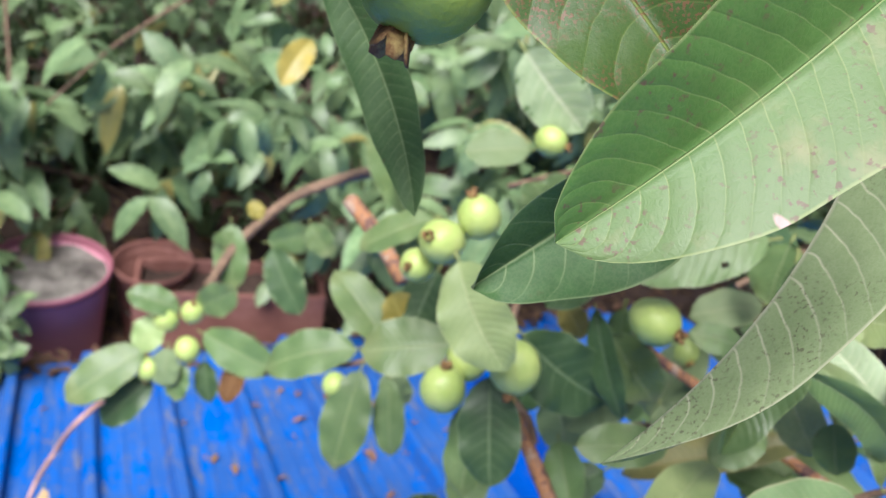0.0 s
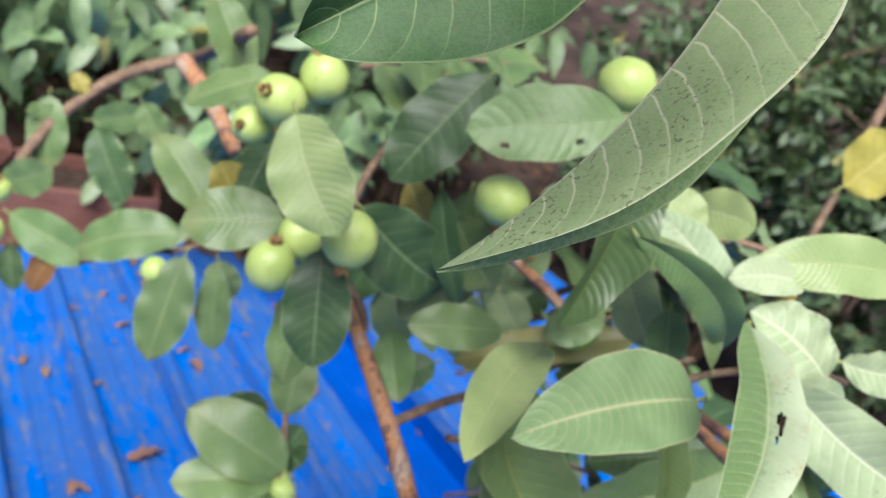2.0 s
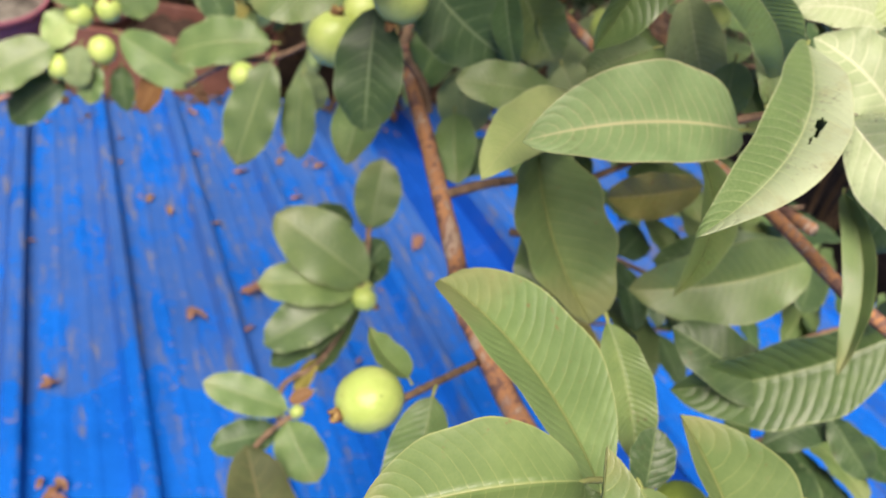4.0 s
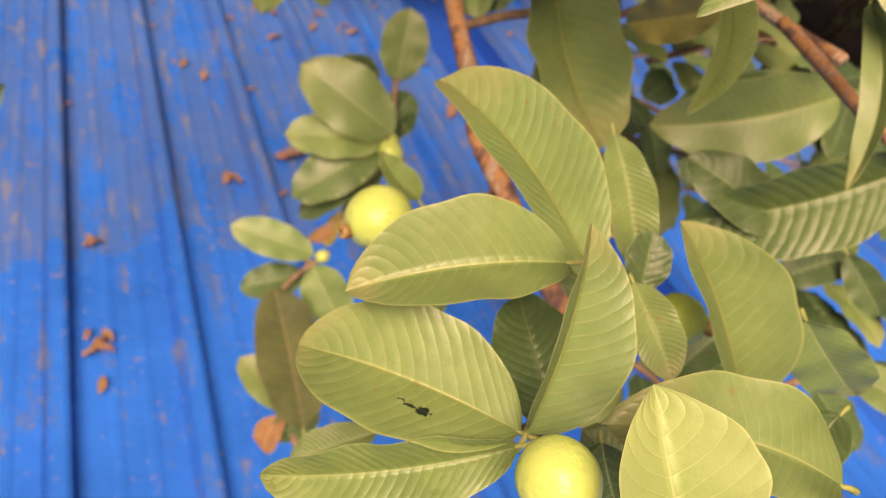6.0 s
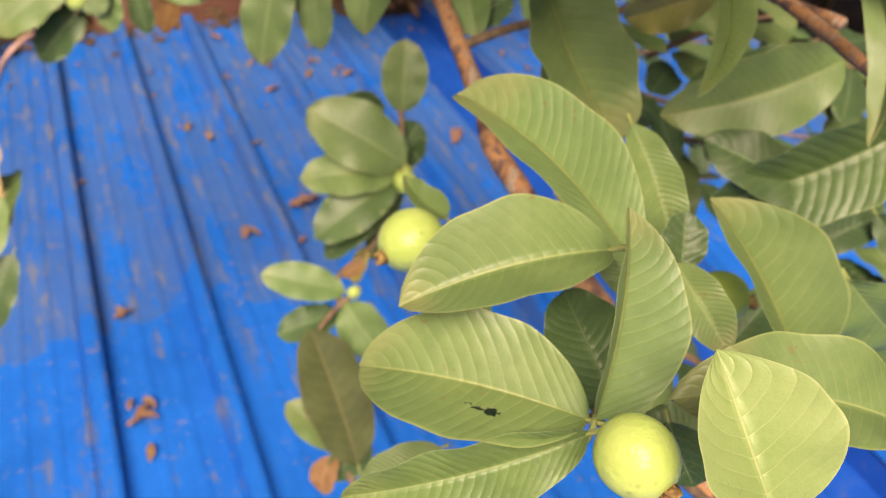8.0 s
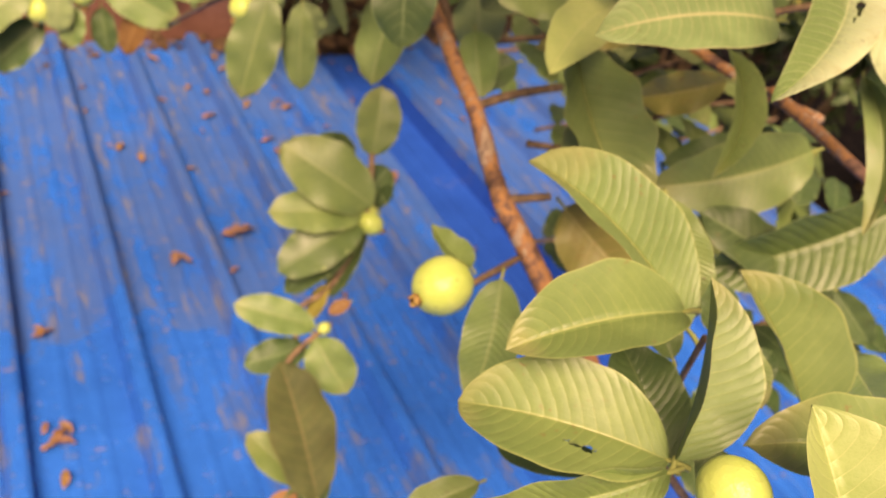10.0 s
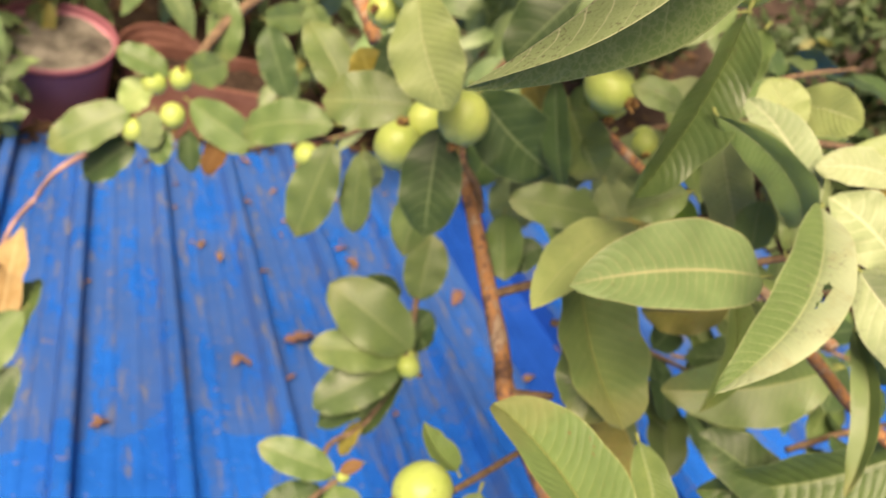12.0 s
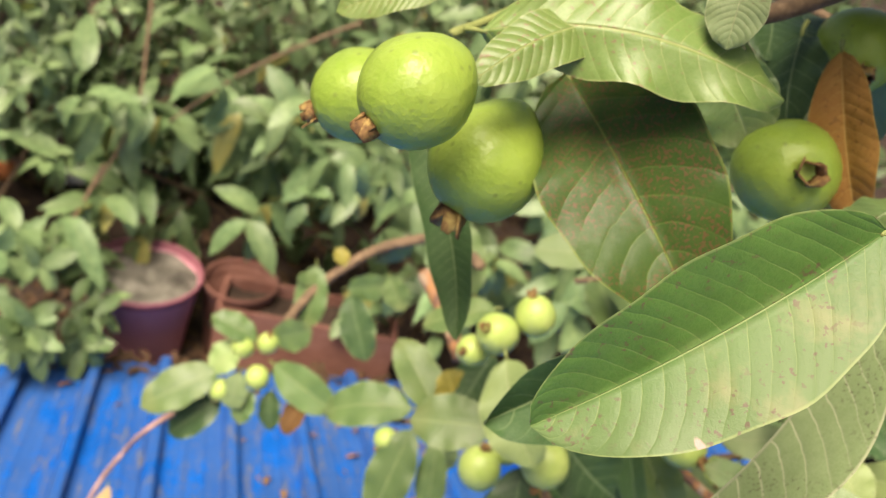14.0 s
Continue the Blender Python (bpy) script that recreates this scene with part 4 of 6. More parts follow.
leaf(tree, "mid", (0.3112, 0.6818, 0.7842), (0.3101, 0.6374, 0.7004), (-0.5601, -0.7288, 0.3939), 0.0402, bow=.04, fold=10, bend=.0, seed=35, ns=14, nu=4, sharp=0.3)
leaf(tree, "pale", (0.3218, 0.7097, 0.7715), (0.3357, 0.6870, 0.7298), (-0.4691, -0.8315, 0.2975), 0.0429, bow=.04, fold=10, bend=.0, seed=36, ns=14, nu=4, sharp=0.3)
leaf(tree, "mid", (0.0661, 1.1081, 0.5031), (-0.0592, 1.0830, 0.4300), (-0.3407, -0.5395, 0.7700), 0.0747, bow=.06, fold=10, bend=.0, seed=37, ns=14, nu=4, sharp=0.3)
leaf(tree, "mid", (0.1208, 1.1251, 0.5622), (0.0400, 1.1548, 0.5845), (0.0729, -0.4624, 0.8837), 0.0518, bow=.06, fold=10, bend=.0, seed=38, ns=14, nu=4, sharp=0.3)
leaf(tree, "mid", (0.1458, 1.1214, 0.5705), (0.2091, 1.1186, 0.6024), (-0.1360, -0.9730, 0.1867), 0.0628, bow=.06, fold=10, bend=.0, seed=39, ns=14, nu=4, sharp=0.3)
leaf(tree, "mid", (0.1537, 1.0967, 0.5346), (0.2610, 1.0258, 0.5004), (-0.3633, -0.7897, 0.4944), 0.0688, bow=.06, fold=10, bend=.0, seed=40, ns=14, nu=4, sharp=0.3)
leaf(tree, "dark", (0.0747, 1.0963, 0.4486), (-0.0070, 1.0789, 0.3732), (-0.4391, -0.6454, 0.6250), 0.0639, bow=.06, fold=10, bend=.0, seed=41, ns=14, nu=4, sharp=0.3)
leaf(tree, "dark", (0.1563, 1.0886, 0.4830), (0.1626, 1.0498, 0.4231), (-0.5033, -0.7484, 0.4320), 0.0417, bow=.06, fold=10, bend=.0, seed=42, ns=14, nu=4, sharp=0.3)
leaf(tree, "lime", (0.0937, 1.1261, 0.5483), (0.0521, 1.1108, 0.4994), (-0.5219, -0.5801, 0.6253), 0.0595, bow=.06, fold=10, bend=.0, seed=43, ns=14, nu=4, sharp=0.3)
leaf(tree, "pale", (0.0986, 1.0914, 0.5145), (0.0902, 1.0598, 0.4578), (-0.5050, -0.7191, 0.4774), 0.0516, bow=.06, fold=10, bend=.0, seed=44, ns=14, nu=4, sharp=0.3)
leaf(tree, "brown", (0.2159, 1.0565, 0.5046), (0.1815, 1.0280, 0.4382), (-0.5964, -0.5781, 0.5569), 0.0433, bow=.06, fold=10, bend=.0, seed=45, ns=14, nu=4, sharp=0.3)
leaf(tree, "mid", (0.1214, 1.0796, 0.4882), (0.1048, 1.0518, 0.4332), (-0.4667, -0.7247, 0.5070), 0.0418, bow=.06, fold=10, bend=.0, seed=46, ns=14, nu=4, sharp=0.3)
leaf(tree, "mid", (0.2112, 1.2190, 0.6678), (0.2095, 1.1607, 0.5714), (-0.3948, -0.7830, 0.4807), 0.0610, bow=.05, fold=10, bend=0, seed=47, ns=14, nu=4, sharp=0.3)
leaf(tree, "dark", (0.2731, 1.1722, 0.6467), (0.3138, 1.1009, 0.5534), (-0.4112, -0.8019, 0.4334), 0.0647, bow=.05, fold=10, bend=0, seed=48, ns=14, nu=4, sharp=0.3)
leaf(tree, "mid", (0.2671, 1.1786, 0.6538), (0.3433, 1.1668, 0.6782), (-0.2202, -0.9483, 0.2286), 0.0515, bow=.05, fold=10, bend=0, seed=49, ns=14, nu=4, sharp=0.3)
leaf(tree, "mid", (0.3275, 1.1436, 0.7112), (0.3576, 1.1069, 0.6685), (-0.5043, -0.7981, 0.3297), 0.0470, bow=.05, fold=10, bend=0, seed=50, ns=14, nu=4, sharp=0.3)
leaf(tree, "yellow", (0.2612, 1.2182, 0.6750), (0.2458, 1.2383, 0.6991), (0.1257, -0.7199, 0.6826), 0.0305, bow=.05, fold=10, bend=0, seed=51, ns=14, nu=4, sharp=0.3)
leaf(tree, "mid", (0.1994, 1.1941, 0.6402), (0.1965, 1.2079, 0.6612), (0.2138, -0.8015, 0.5584), 0.0429, bow=.05, fold=10, bend=0, seed=52, ns=14, nu=4, sharp=0.3)
leaf(tree, "dry", (-0.0897, 0.9464, 0.3889), (-0.0979, 0.7049, 0.4127), (-0.2315, 0.1032, 0.9673), 0.0580, bow=-.08, fold=35, bend=.05, seed=53, ns=20, nu=6, wave=.12, sharp=0.6)
leaf(tree, "mid", (-0.0714, 0.8985, 0.3174), (-0.0870, 0.7046, 0.4005), (-0.2136, 0.3995, 0.8915), 0.0551, bow=.08, fold=10, bend=0, seed=54, ns=20, nu=6, sharp=0.3)
leaf(tree, "mid", (-0.0689, 0.7309, 0.4479), (-0.1470, 0.6773, 0.3540), (-0.3922, -0.6197, 0.6798), 0.0642, bow=.05, fold=10, bend=0, seed=55, ns=14, nu=4, sharp=0.3)
leaf(tree, "dark", (-0.0746, 0.6815, 0.3951), (-0.1300, 0.6176, 0.3176), (-0.3418, -0.5911, 0.7306), 0.0495, bow=.05, fold=10, bend=0, seed=56, ns=14, nu=4, sharp=0.3)
leaf(tree, "mid", (0.3844, 0.5256, 0.6101), (0.2847, 0.6011, 0.6505), (-0.1036, -0.5724, 0.8134), 0.0783, bow=.08, fold=8, bend=.0, seed=57, ns=20, nu=6, sharp=0.3)
leaf(tree, "mid", (0.3746, 0.5217, 0.6011), (0.2631, 0.5513, 0.5892), (-0.1745, -0.2761, 0.9452), 0.0586, bow=.08, fold=8, bend=.0, seed=58, ns=14, nu=4, sharp=0.3)
leaf(tree, "deep", (0.3724, 0.5172, 0.5955), (0.2658, 0.4927, 0.5465), (-0.3428, -0.2926, 0.8927), 0.0624, bow=.08, fold=10, bend=.0, seed=59, ns=14, nu=4, sharp=0.3)
leaf(tree, "dark", (0.3730, 0.5124, 0.5759), (0.2762, 0.4852, 0.5141), (-0.4792, -0.2230, 0.8489), 0.0459, bow=.08, fold=10, bend=.0, seed=60, ns=14, nu=4, sharp=0.3)
leaf(tree, "mid", (0.3950, 0.5798, 0.6400), (0.4124, 0.6351, 0.7047), (-0.1754, -0.7244, 0.6667), 0.0563, bow=.06, fold=10, bend=.0, seed=61, ns=14, nu=4, sharp=0.3)
leaf(tree, "dark", (0.3882, 0.5577, 0.5991), (0.4163, 0.5722, 0.6281), (-0.1601, -0.8117, 0.5617), 0.0455, bow=.05, fold=10, bend=0, seed=62, ns=14, nu=4, sharp=0.3)
leaf(tree, "dark", (0.3811, 0.5229, 0.5754), (0.3308, 0.4701, 0.5116), (-0.6990, -0.1731, 0.6938), 0.0365, bow=.05, fold=10, bend=0, seed=63, ns=14, nu=4, sharp=0.3)
leaf(tree, "dark", (0.3240, 0.6108, 0.6199), (0.3809, 0.5994, 0.6375), (-0.3074, -0.8354, 0.4556), 0.0531, bow=.05, fold=10, bend=0, seed=64, ns=14, nu=4, sharp=0.3)
leaf(tree, "yellow", (0.3296, 0.4826, 0.5237), (0.3061, 0.4587, 0.4876), (-0.7401, -0.2294, 0.6322), 0.0242, bow=.05, fold=10, bend=0, seed=65, ns=14, nu=4, sharp=0.3)
leaf(tree, "dark", (0.4015, 0.5551, 0.6033), (0.4091, 0.5347, 0.6017), (-0.7469, -0.3234, 0.5810), 0.0453, bow=.05, fold=10, bend=0, seed=66, ns=14, nu=4, sharp=0.3)
leaf(tree, "mid", (0.2509, 0.3485, 0.6463), (0.1756, 0.3836, 0.6560), (-0.0495, -0.3636, 0.9302), 0.0374, bow=.06, fold=8, bend=.0, seed=67, ns=14, nu=4, sharp=0.3)
leaf(tree, "dark", (0.2449, 0.3417, 0.6202), (0.1804, 0.3403, 0.6099), (-0.1510, -0.1917, 0.9698), 0.0368, bow=.06, fold=8, bend=.0, seed=68, ns=14, nu=4, sharp=0.3)
leaf(tree, "mid", (0.2484, 0.3410, 0.6401), (0.2721, 0.2866, 0.6134), (-0.5250, -0.5471, 0.6519), 0.0500, bow=.06, fold=8, bend=.0, seed=69, ns=14, nu=4, sharp=0.3)
leaf(tree, "olive", (0.2215, 0.2030, 0.5722), (0.2063, 0.3190, 0.6444), (0.1722, -0.5038, 0.8465), 0.0681, bow=.05, fold=12, bend=.0, seed=70, ns=20, nu=6, sharp=0.3)
leaf(tree, "mid", (0.2180, 0.2310, 0.5521), (0.1747, 0.2866, 0.5709), (0.0590, -0.2793, 0.9584), 0.0379, bow=.06, fold=8, bend=.0, seed=71, ns=14, nu=4, sharp=0.3)
leaf(tree, "dark", (0.1975, 0.2148, 0.5321), (0.2434, 0.2269, 0.5604), (-0.1837, -0.7611, 0.6221), 0.0367, bow=.06, fold=8, bend=.0, seed=72, ns=14, nu=4, sharp=0.3)
leaf(tree, "mid", (0.2264, 0.1622, 0.9851), (0.2119, 0.1934, 0.9896), (-0.1327, -0.1999, 0.9708), 0.0224, bow=0.03, fold=46, crease=True, bend=-0.105, seed=73, ns=20, nu=6, sharp=0.9, wide=0.3)
leaf(tree, "tan", (0.2387, 0.2861, 0.7792), (0.2202, 0.2841, 0.7697), (-0.4203, -0.2510, 0.8720), 0.0117, bow=.05, fold=12, bend=.0, seed=74, ns=14, nu=4, sharp=0.3)
leaf(tree, "lifted", (0.2262, 0.0375, 1.1040), (0.1940, 0.1269, 1.1117), (-0.1616, -0.1421, 0.9766), 0.0465, bow=0.05, fold=43, crease=True, bend=0.059, seed=75, ns=30, nu=7, sharp=0.0, wide=0.5, wave=.02)
leaf(tree, "lifted", (0.2052, 0.0330, 1.1286), (0.1380, 0.0388, 1.1159), (-0.1940, -0.1115, 0.9746), 0.0414, bow=0.06, fold=38, crease=True, bend=0.024, seed=76, ns=30, nu=7, sharp=0.35, wide=0.45, wave=.02)
leaf(tree, "lifted", (0.1801, -0.0104, 1.1104), (0.1267, 0.0355, 1.0917), (-0.3551, -0.0344, 0.9342), 0.0454, bow=0.06, fold=30, crease=True, bend=0.021, seed=77, ns=64, nu=18, sharp=0.3, wide=0.48, wave=.02, bites=1, hole=(0.34, -0.42, 10))
leaf(tree, "mid", (0.1781, -0.0141, 1.1105), (0.1104, 0.0015, 1.0796), (-0.4474, -0.5638, 0.6943), 0.0295, bow=0.06, fold=40, crease=True, bend=-0.015, seed=78, ns=30, nu=7, sharp=0.5, wide=0.5, wave=.05)
leaf(tree, "lifted", (0.1805, -0.0113, 1.1125), (0.2037, 0.0332, 1.1493), (0.0390, -0.6487, 0.7601), 0.0395, bow=0.04, fold=50, crease=True, bend=0.025, seed=79, ns=30, nu=7, sharp=0.7, wide=0.42, wave=.015)
leaf(tree, "deep", (0.2071, -0.0027, 1.0798), (0.2071, 0.0457, 1.0878), (-0.3912, -0.1503, 0.9079), 0.0306, bow=0.04, fold=22, crease=True, bend=-0.005, seed=80, ns=24, nu=6, sharp=0.3)
leaf(tree, "lime", (0.1930, -0.0573, 1.1455), (0.1895, -0.0225, 1.1658), (-0.2010, -0.5094, 0.8367), 0.0432, bow=0.04, fold=38, crease=True, bend=-0.019, seed=82, ns=30, nu=7, sharp=0.8, wide=0.48, wave=.015)
leaf(tree, "lifted", (0.2624, -0.0482, 1.1271), (0.1952, -0.0182, 1.1289), (-0.0714, -0.2170, 0.9736), 0.0363, bow=0.08, fold=34, crease=True, bend=0.056, seed=83, ns=30, nu=7, sharp=0.2, wide=0.5, wave=.05)
leaf(tree, "lifted", (0.2972, -0.0015, 1.0602), (0.2799, 0.0651, 1.0963), (-0.0886, -0.4925, 0.8658), 0.0574, bow=0.06, fold=49, crease=True, bend=0.021, seed=84, ns=30, nu=7, sharp=0.6, wide=0.5, wave=.02)
leaf(tree, "lifted", (0.2443, 0.0381, 1.1012), (0.2503, 0.0040, 1.0908), (-0.4452, -0.3326, 0.8314), 0.0191, bow=0.05, fold=26, crease=True, bend=-0.012, seed=85, ns=20, nu=6, sharp=0.3)
leaf(tree, "lifted", (0.5154, 0.1977, 1.0172), (0.4018, 0.2171, 0.9733), (-0.3682, -0.6483, 0.6664), 0.0574, bow=0.04, fold=23, crease=True, bend=-0.046, seed=86, ns=24, nu=7, sharp=0.4, wide=0.42)
leaf(tree, "ribbed", (0.4771, 0.1080, 1.0641), (0.3804, 0.1348, 0.9856), (-0.5713, -0.6694, 0.4749), 0.0598, bow=0.06, fold=36, crease=True, bend=-0.035, seed=87, ns=30, nu=7, sharp=0.5, wide=0.48, wave=.03)
leaf(tree, "lifted", (0.3028, 0.2426, 1.0740), (0.3148, 0.1557, 1.0297), (-0.1961, -0.4664, 0.8626), 0.0655, bow=0.03, fold=41, crease=True, bend=0.086, seed=88, ns=26, nu=7, sharp=0.2, wide=0.5)
leaf(tree, "mid", (0.2718, 0.1124, 1.0937), (0.2760, 0.0630, 1.0635), (-0.3715, -0.5063, 0.7783), 0.0230, bow=0.04, fold=29, crease=True, bend=-0.030, seed=89, ns=20, nu=6, sharp=0.3)
leaf(tree, "dark", (0.2593, 0.0437, 1.0822), (0.2657, 0.0612, 1.0969), (-0.2695, -0.5595, 0.7838), 0.0183, bow=.04, fold=18, bend=0, seed=90, ns=14, nu=4, sharp=0.3)
leaf(tree, "mid", (0.3388, 0.0268, 1.0713), (0.3724, 0.0004, 1.0424), (-0.5625, -0.8212, 0.0965), 0.0331, bow=.06, fold=14, bend=0, seed=91, ns=20, nu=6, sharp=0.3)
leaf(tree, "dark", (0.3230, -0.0160, 1.0790), (0.3060, -0.0295, 1.0624), (-0.7527, 0.1659, 0.6371), 0.0245, bow=.06, fold=14, bend=0, seed=92, ns=14, nu=4, sharp=0.3)
leaf(tree, "mid", (0.2341, -0.0263, 1.0725), (0.2160, -0.0035, 1.0801), (-0.0652, -0.3604, 0.9305), 0.0221, bow=.06, fold=14, bend=0, seed=93, ns=14, nu=4, sharp=0.3)
leaf(tree, "dark", (0.2118, -0.0137, 1.0971), (0.2152, -0.0325, 1.0858), (-0.7529, -0.4337, 0.4951), 0.0205, bow=.06, fold=14, bend=0, seed=94, ns=14, nu=4, sharp=0.3)
leaf(tree, "Dpale", (0.3293, 0.1578, 1.1602), (0.2295, 0.1619, 1.1495), (-0.1136, -0.4569, 0.8822), 0.0488, bow=0.05, fold=29, crease=True, bend=0.037, seed=95, ns=30, nu=7, wave=.03, sharp=0.55, wide=0.42)
leaf(tree, "lime", (0.3285, 0.2474, 1.1043), (0.2284, 0.1763, 1.1157), (0.0970, 0.0230, 0.9950), 0.0308, bow=.05, fold=12, bend=.05, seed=96, ns=26, nu=7, sharp=0.7)
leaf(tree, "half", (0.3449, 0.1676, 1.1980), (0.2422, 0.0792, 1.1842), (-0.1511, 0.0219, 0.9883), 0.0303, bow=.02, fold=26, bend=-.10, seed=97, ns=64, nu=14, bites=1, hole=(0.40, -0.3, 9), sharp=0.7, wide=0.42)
leaf(tree, "deep", (0.3201, 0.2508, 1.2469), (0.2815, 0.2113, 1.1598), (-0.2499, -0.8356, 0.4893), 0.0415, bow=0.02, fold=45, crease=True, bend=-0.038, seed=98, ns=34, nu=8, sharp=0.6, wide=0.52, wave=.075)
# two leaves for one: the shaded half, then its lit half in paler colour
leaf(tree, "mid", (0.3524, 0.1730, 1.1619), (0.3422, 0.2408, 1.1917), (-0.6054, -0.3945, 0.6912), 0.0168, bow=.05, fold=20, bend=.16, seed=99, ns=20, nu=6, sharp=0.3)
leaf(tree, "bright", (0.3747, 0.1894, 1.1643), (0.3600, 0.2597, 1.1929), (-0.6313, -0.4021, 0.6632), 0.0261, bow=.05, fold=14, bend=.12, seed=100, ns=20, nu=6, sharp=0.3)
leaf(tree, "lime", (0.3955, 0.2481, 1.1767), (0.3830, 0.2767, 1.1966), (-0.4410, -0.6340, 0.6352), 0.0287, bow=.06, fold=10, bend=.05, seed=101, ns=14, nu=4, sharp=0.3)
leaf(tree, "lime", (0.4075, 0.2748, 1.1814), (0.4368, 0.2457, 1.1919), (-0.7239, -0.6691, 0.1683), 0.0305, bow=.08, fold=8, bend=-.1, seed=102, ns=14, nu=4, sharp=0.3)
leaf(tree, "lime", (0.4898, 0.1719, 1.2083), (0.3884, 0.2087, 1.1962), (-0.3181, -0.6491, 0.6910), 0.0318, bow=.10, fold=10, bend=.05, seed=103, ns=20, nu=6, wave=.05, sharp=0.3)
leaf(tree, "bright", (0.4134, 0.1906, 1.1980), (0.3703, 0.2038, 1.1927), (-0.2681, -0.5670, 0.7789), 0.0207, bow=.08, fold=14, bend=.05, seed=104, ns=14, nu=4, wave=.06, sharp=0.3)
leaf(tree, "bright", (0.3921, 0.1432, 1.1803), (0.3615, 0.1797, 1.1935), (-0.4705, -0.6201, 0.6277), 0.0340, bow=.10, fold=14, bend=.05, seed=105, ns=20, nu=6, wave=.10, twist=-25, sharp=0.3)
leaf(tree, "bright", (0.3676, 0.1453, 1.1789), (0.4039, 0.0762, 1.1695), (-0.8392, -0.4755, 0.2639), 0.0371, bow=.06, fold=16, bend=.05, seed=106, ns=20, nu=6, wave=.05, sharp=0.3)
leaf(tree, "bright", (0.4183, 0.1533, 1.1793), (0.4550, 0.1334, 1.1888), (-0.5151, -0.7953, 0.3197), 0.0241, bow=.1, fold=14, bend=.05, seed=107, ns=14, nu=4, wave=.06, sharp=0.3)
leaf(tree, "yellow", (0.4053, 0.1950, 1.1845), (0.4129, 0.1970, 1.1943), (-0.5209, -0.6655, 0.5345), 0.0126, bow=.08, fold=14, bend=.05, seed=108, ns=14, nu=4, sharp=0.3)
leaf(tree, "lifted", (0.3297, 0.2225, 1.0560), (0.3001, 0.1690, 1.0150), (-0.6313, -0.2212, 0.7434), 0.0510, bow=.05, fold=18, bend=.0, seed=109, ns=20, nu=6, sharp=0.3)
leaf(tree, "dark", (0.5558, 0.2206, 0.9881), (0.4719, 0.2703, 0.9355), (-0.5408, -0.1125, 0.8336), 0.0404, bow=.05, fold=10, bend=0, seed=111, ns=20, nu=6, sharp=0.3)
leaf(tree, "mid", (0.3590, 0.1948, 1.1141), (0.3305, 0.1360, 1.0749), (-0.3074, -0.4201, 0.8538), 0.0265, bow=0.03, fold=47, crease=True, bend=-0.153, seed=112, ns=24, nu=6, sharp=0.6, wide=0.45, wave=.03)
leaf(tree, "lifted", (0.3861, 0.1357, 1.1434), (0.3658, 0.0700, 1.0997), (-0.8732, -0.0530, 0.4844), 0.0168, bow=0.03, fold=37, crease=True, bend=-0.120, seed=113, ns=24, nu=6, sharp=0.6, wide=0.45)
leaf(tree, "mid", (0.3375, 0.2916, 1.0710), (0.2742, 0.3037, 1.0709), (-0.1132, -0.5840, 0.8038), 0.0288, bow=.05, fold=10, bend=0, seed=114, ns=20, nu=6, sharp=0.3)
leaf(tree, "pale", (0.3676, 0.3390, 1.0600), (0.3793, 0.3134, 1.0430), (-0.7321, -0.5757, 0.3642), 0.0305, bow=.05, fold=10, bend=0, seed=115, ns=14, nu=4, sharp=0.3)
leaf(tree, "mid", (0.3258, 0.2248, 1.1533), (0.2964, 0.2265, 1.1350), (-0.4989, -0.4080, 0.7646), 0.0221, bow=.05, fold=10, bend=0, seed=116, ns=14, nu=4, sharp=0.3)
leaf(tree, "mid", (0.3234, 0.2583, 1.1842), (0.2976, 0.2759, 1.1837), (-0.3739, -0.5309, 0.7605), 0.0176, bow=.05, fold=10, bend=0, seed=117, ns=14, nu=4, sharp=0.3)
leaf(tree, "dark", (0.3252, 0.3889, 1.1107), (0.3308, 0.3307, 1.0579), (-0.9068, -0.3277, 0.2653), 0.0238, bow=.05, fold=10, bend=0, seed=118, ns=20, nu=6, sharp=0.3)
leaf(tree, "yellow", (0.3322, 0.4345, 1.0823), (0.3412, 0.4101, 1.0646), (-0.8106, -0.5085, 0.2905), 0.0257, bow=.05, fold=10, bend=0, seed=119, ns=14, nu=4, sharp=0.3)
leaf(tree, "mid", (0.3438, 0.3852, 1.0887), (0.3643, 0.3403, 1.0590), (-0.8192, -0.5259, 0.2289), 0.0447, bow=.05, fold=10, bend=0, seed=120, ns=14, nu=4, sharp=0.3)
leaf(tree, "pale", (0.3826, 0.2821, 1.1498), (0.3933, 0.2336, 1.1099), (-0.8800, -0.4023, 0.2526), 0.0329, bow=.05, fold=10, bend=0, seed=121, ns=20, nu=6, sharp=0.3)
leaf(tree, "mid", (0.3835, 0.2292, 1.1456), (0.3795, 0.2100, 1.1241), (-0.8890, -0.2440, 0.3875), 0.0246, bow=.05, fold=10, bend=0, seed=122, ns=14, nu=4, sharp=0.3)
leaf(tree, "young", (0.3962, 0.2910, 1.0901), (0.3825, 0.2765, 1.0667), (-0.7634, -0.2425, 0.5987), 0.0329, bow=.05, fold=10, bend=0, seed=123, ns=14, nu=4, sharp=0.3)
leaf(tree, "mid", (0.3335, 0.3890, 0.9769), (0.3258, 0.3378, 0.9529), (-0.6946, -0.2168, 0.6859), 0.0348, bow=.05, fold=10, bend=0, seed=124, ns=14, nu=4, sharp=0.3)
leaf(tree, "dark", (0.3621, 0.3601, 0.9682), (0.3276, 0.3614, 0.9461), (-0.5214, -0.3119, 0.7942), 0.0310, bow=.05, fold=10, bend=0, seed=125, ns=14, nu=4, sharp=0.3)
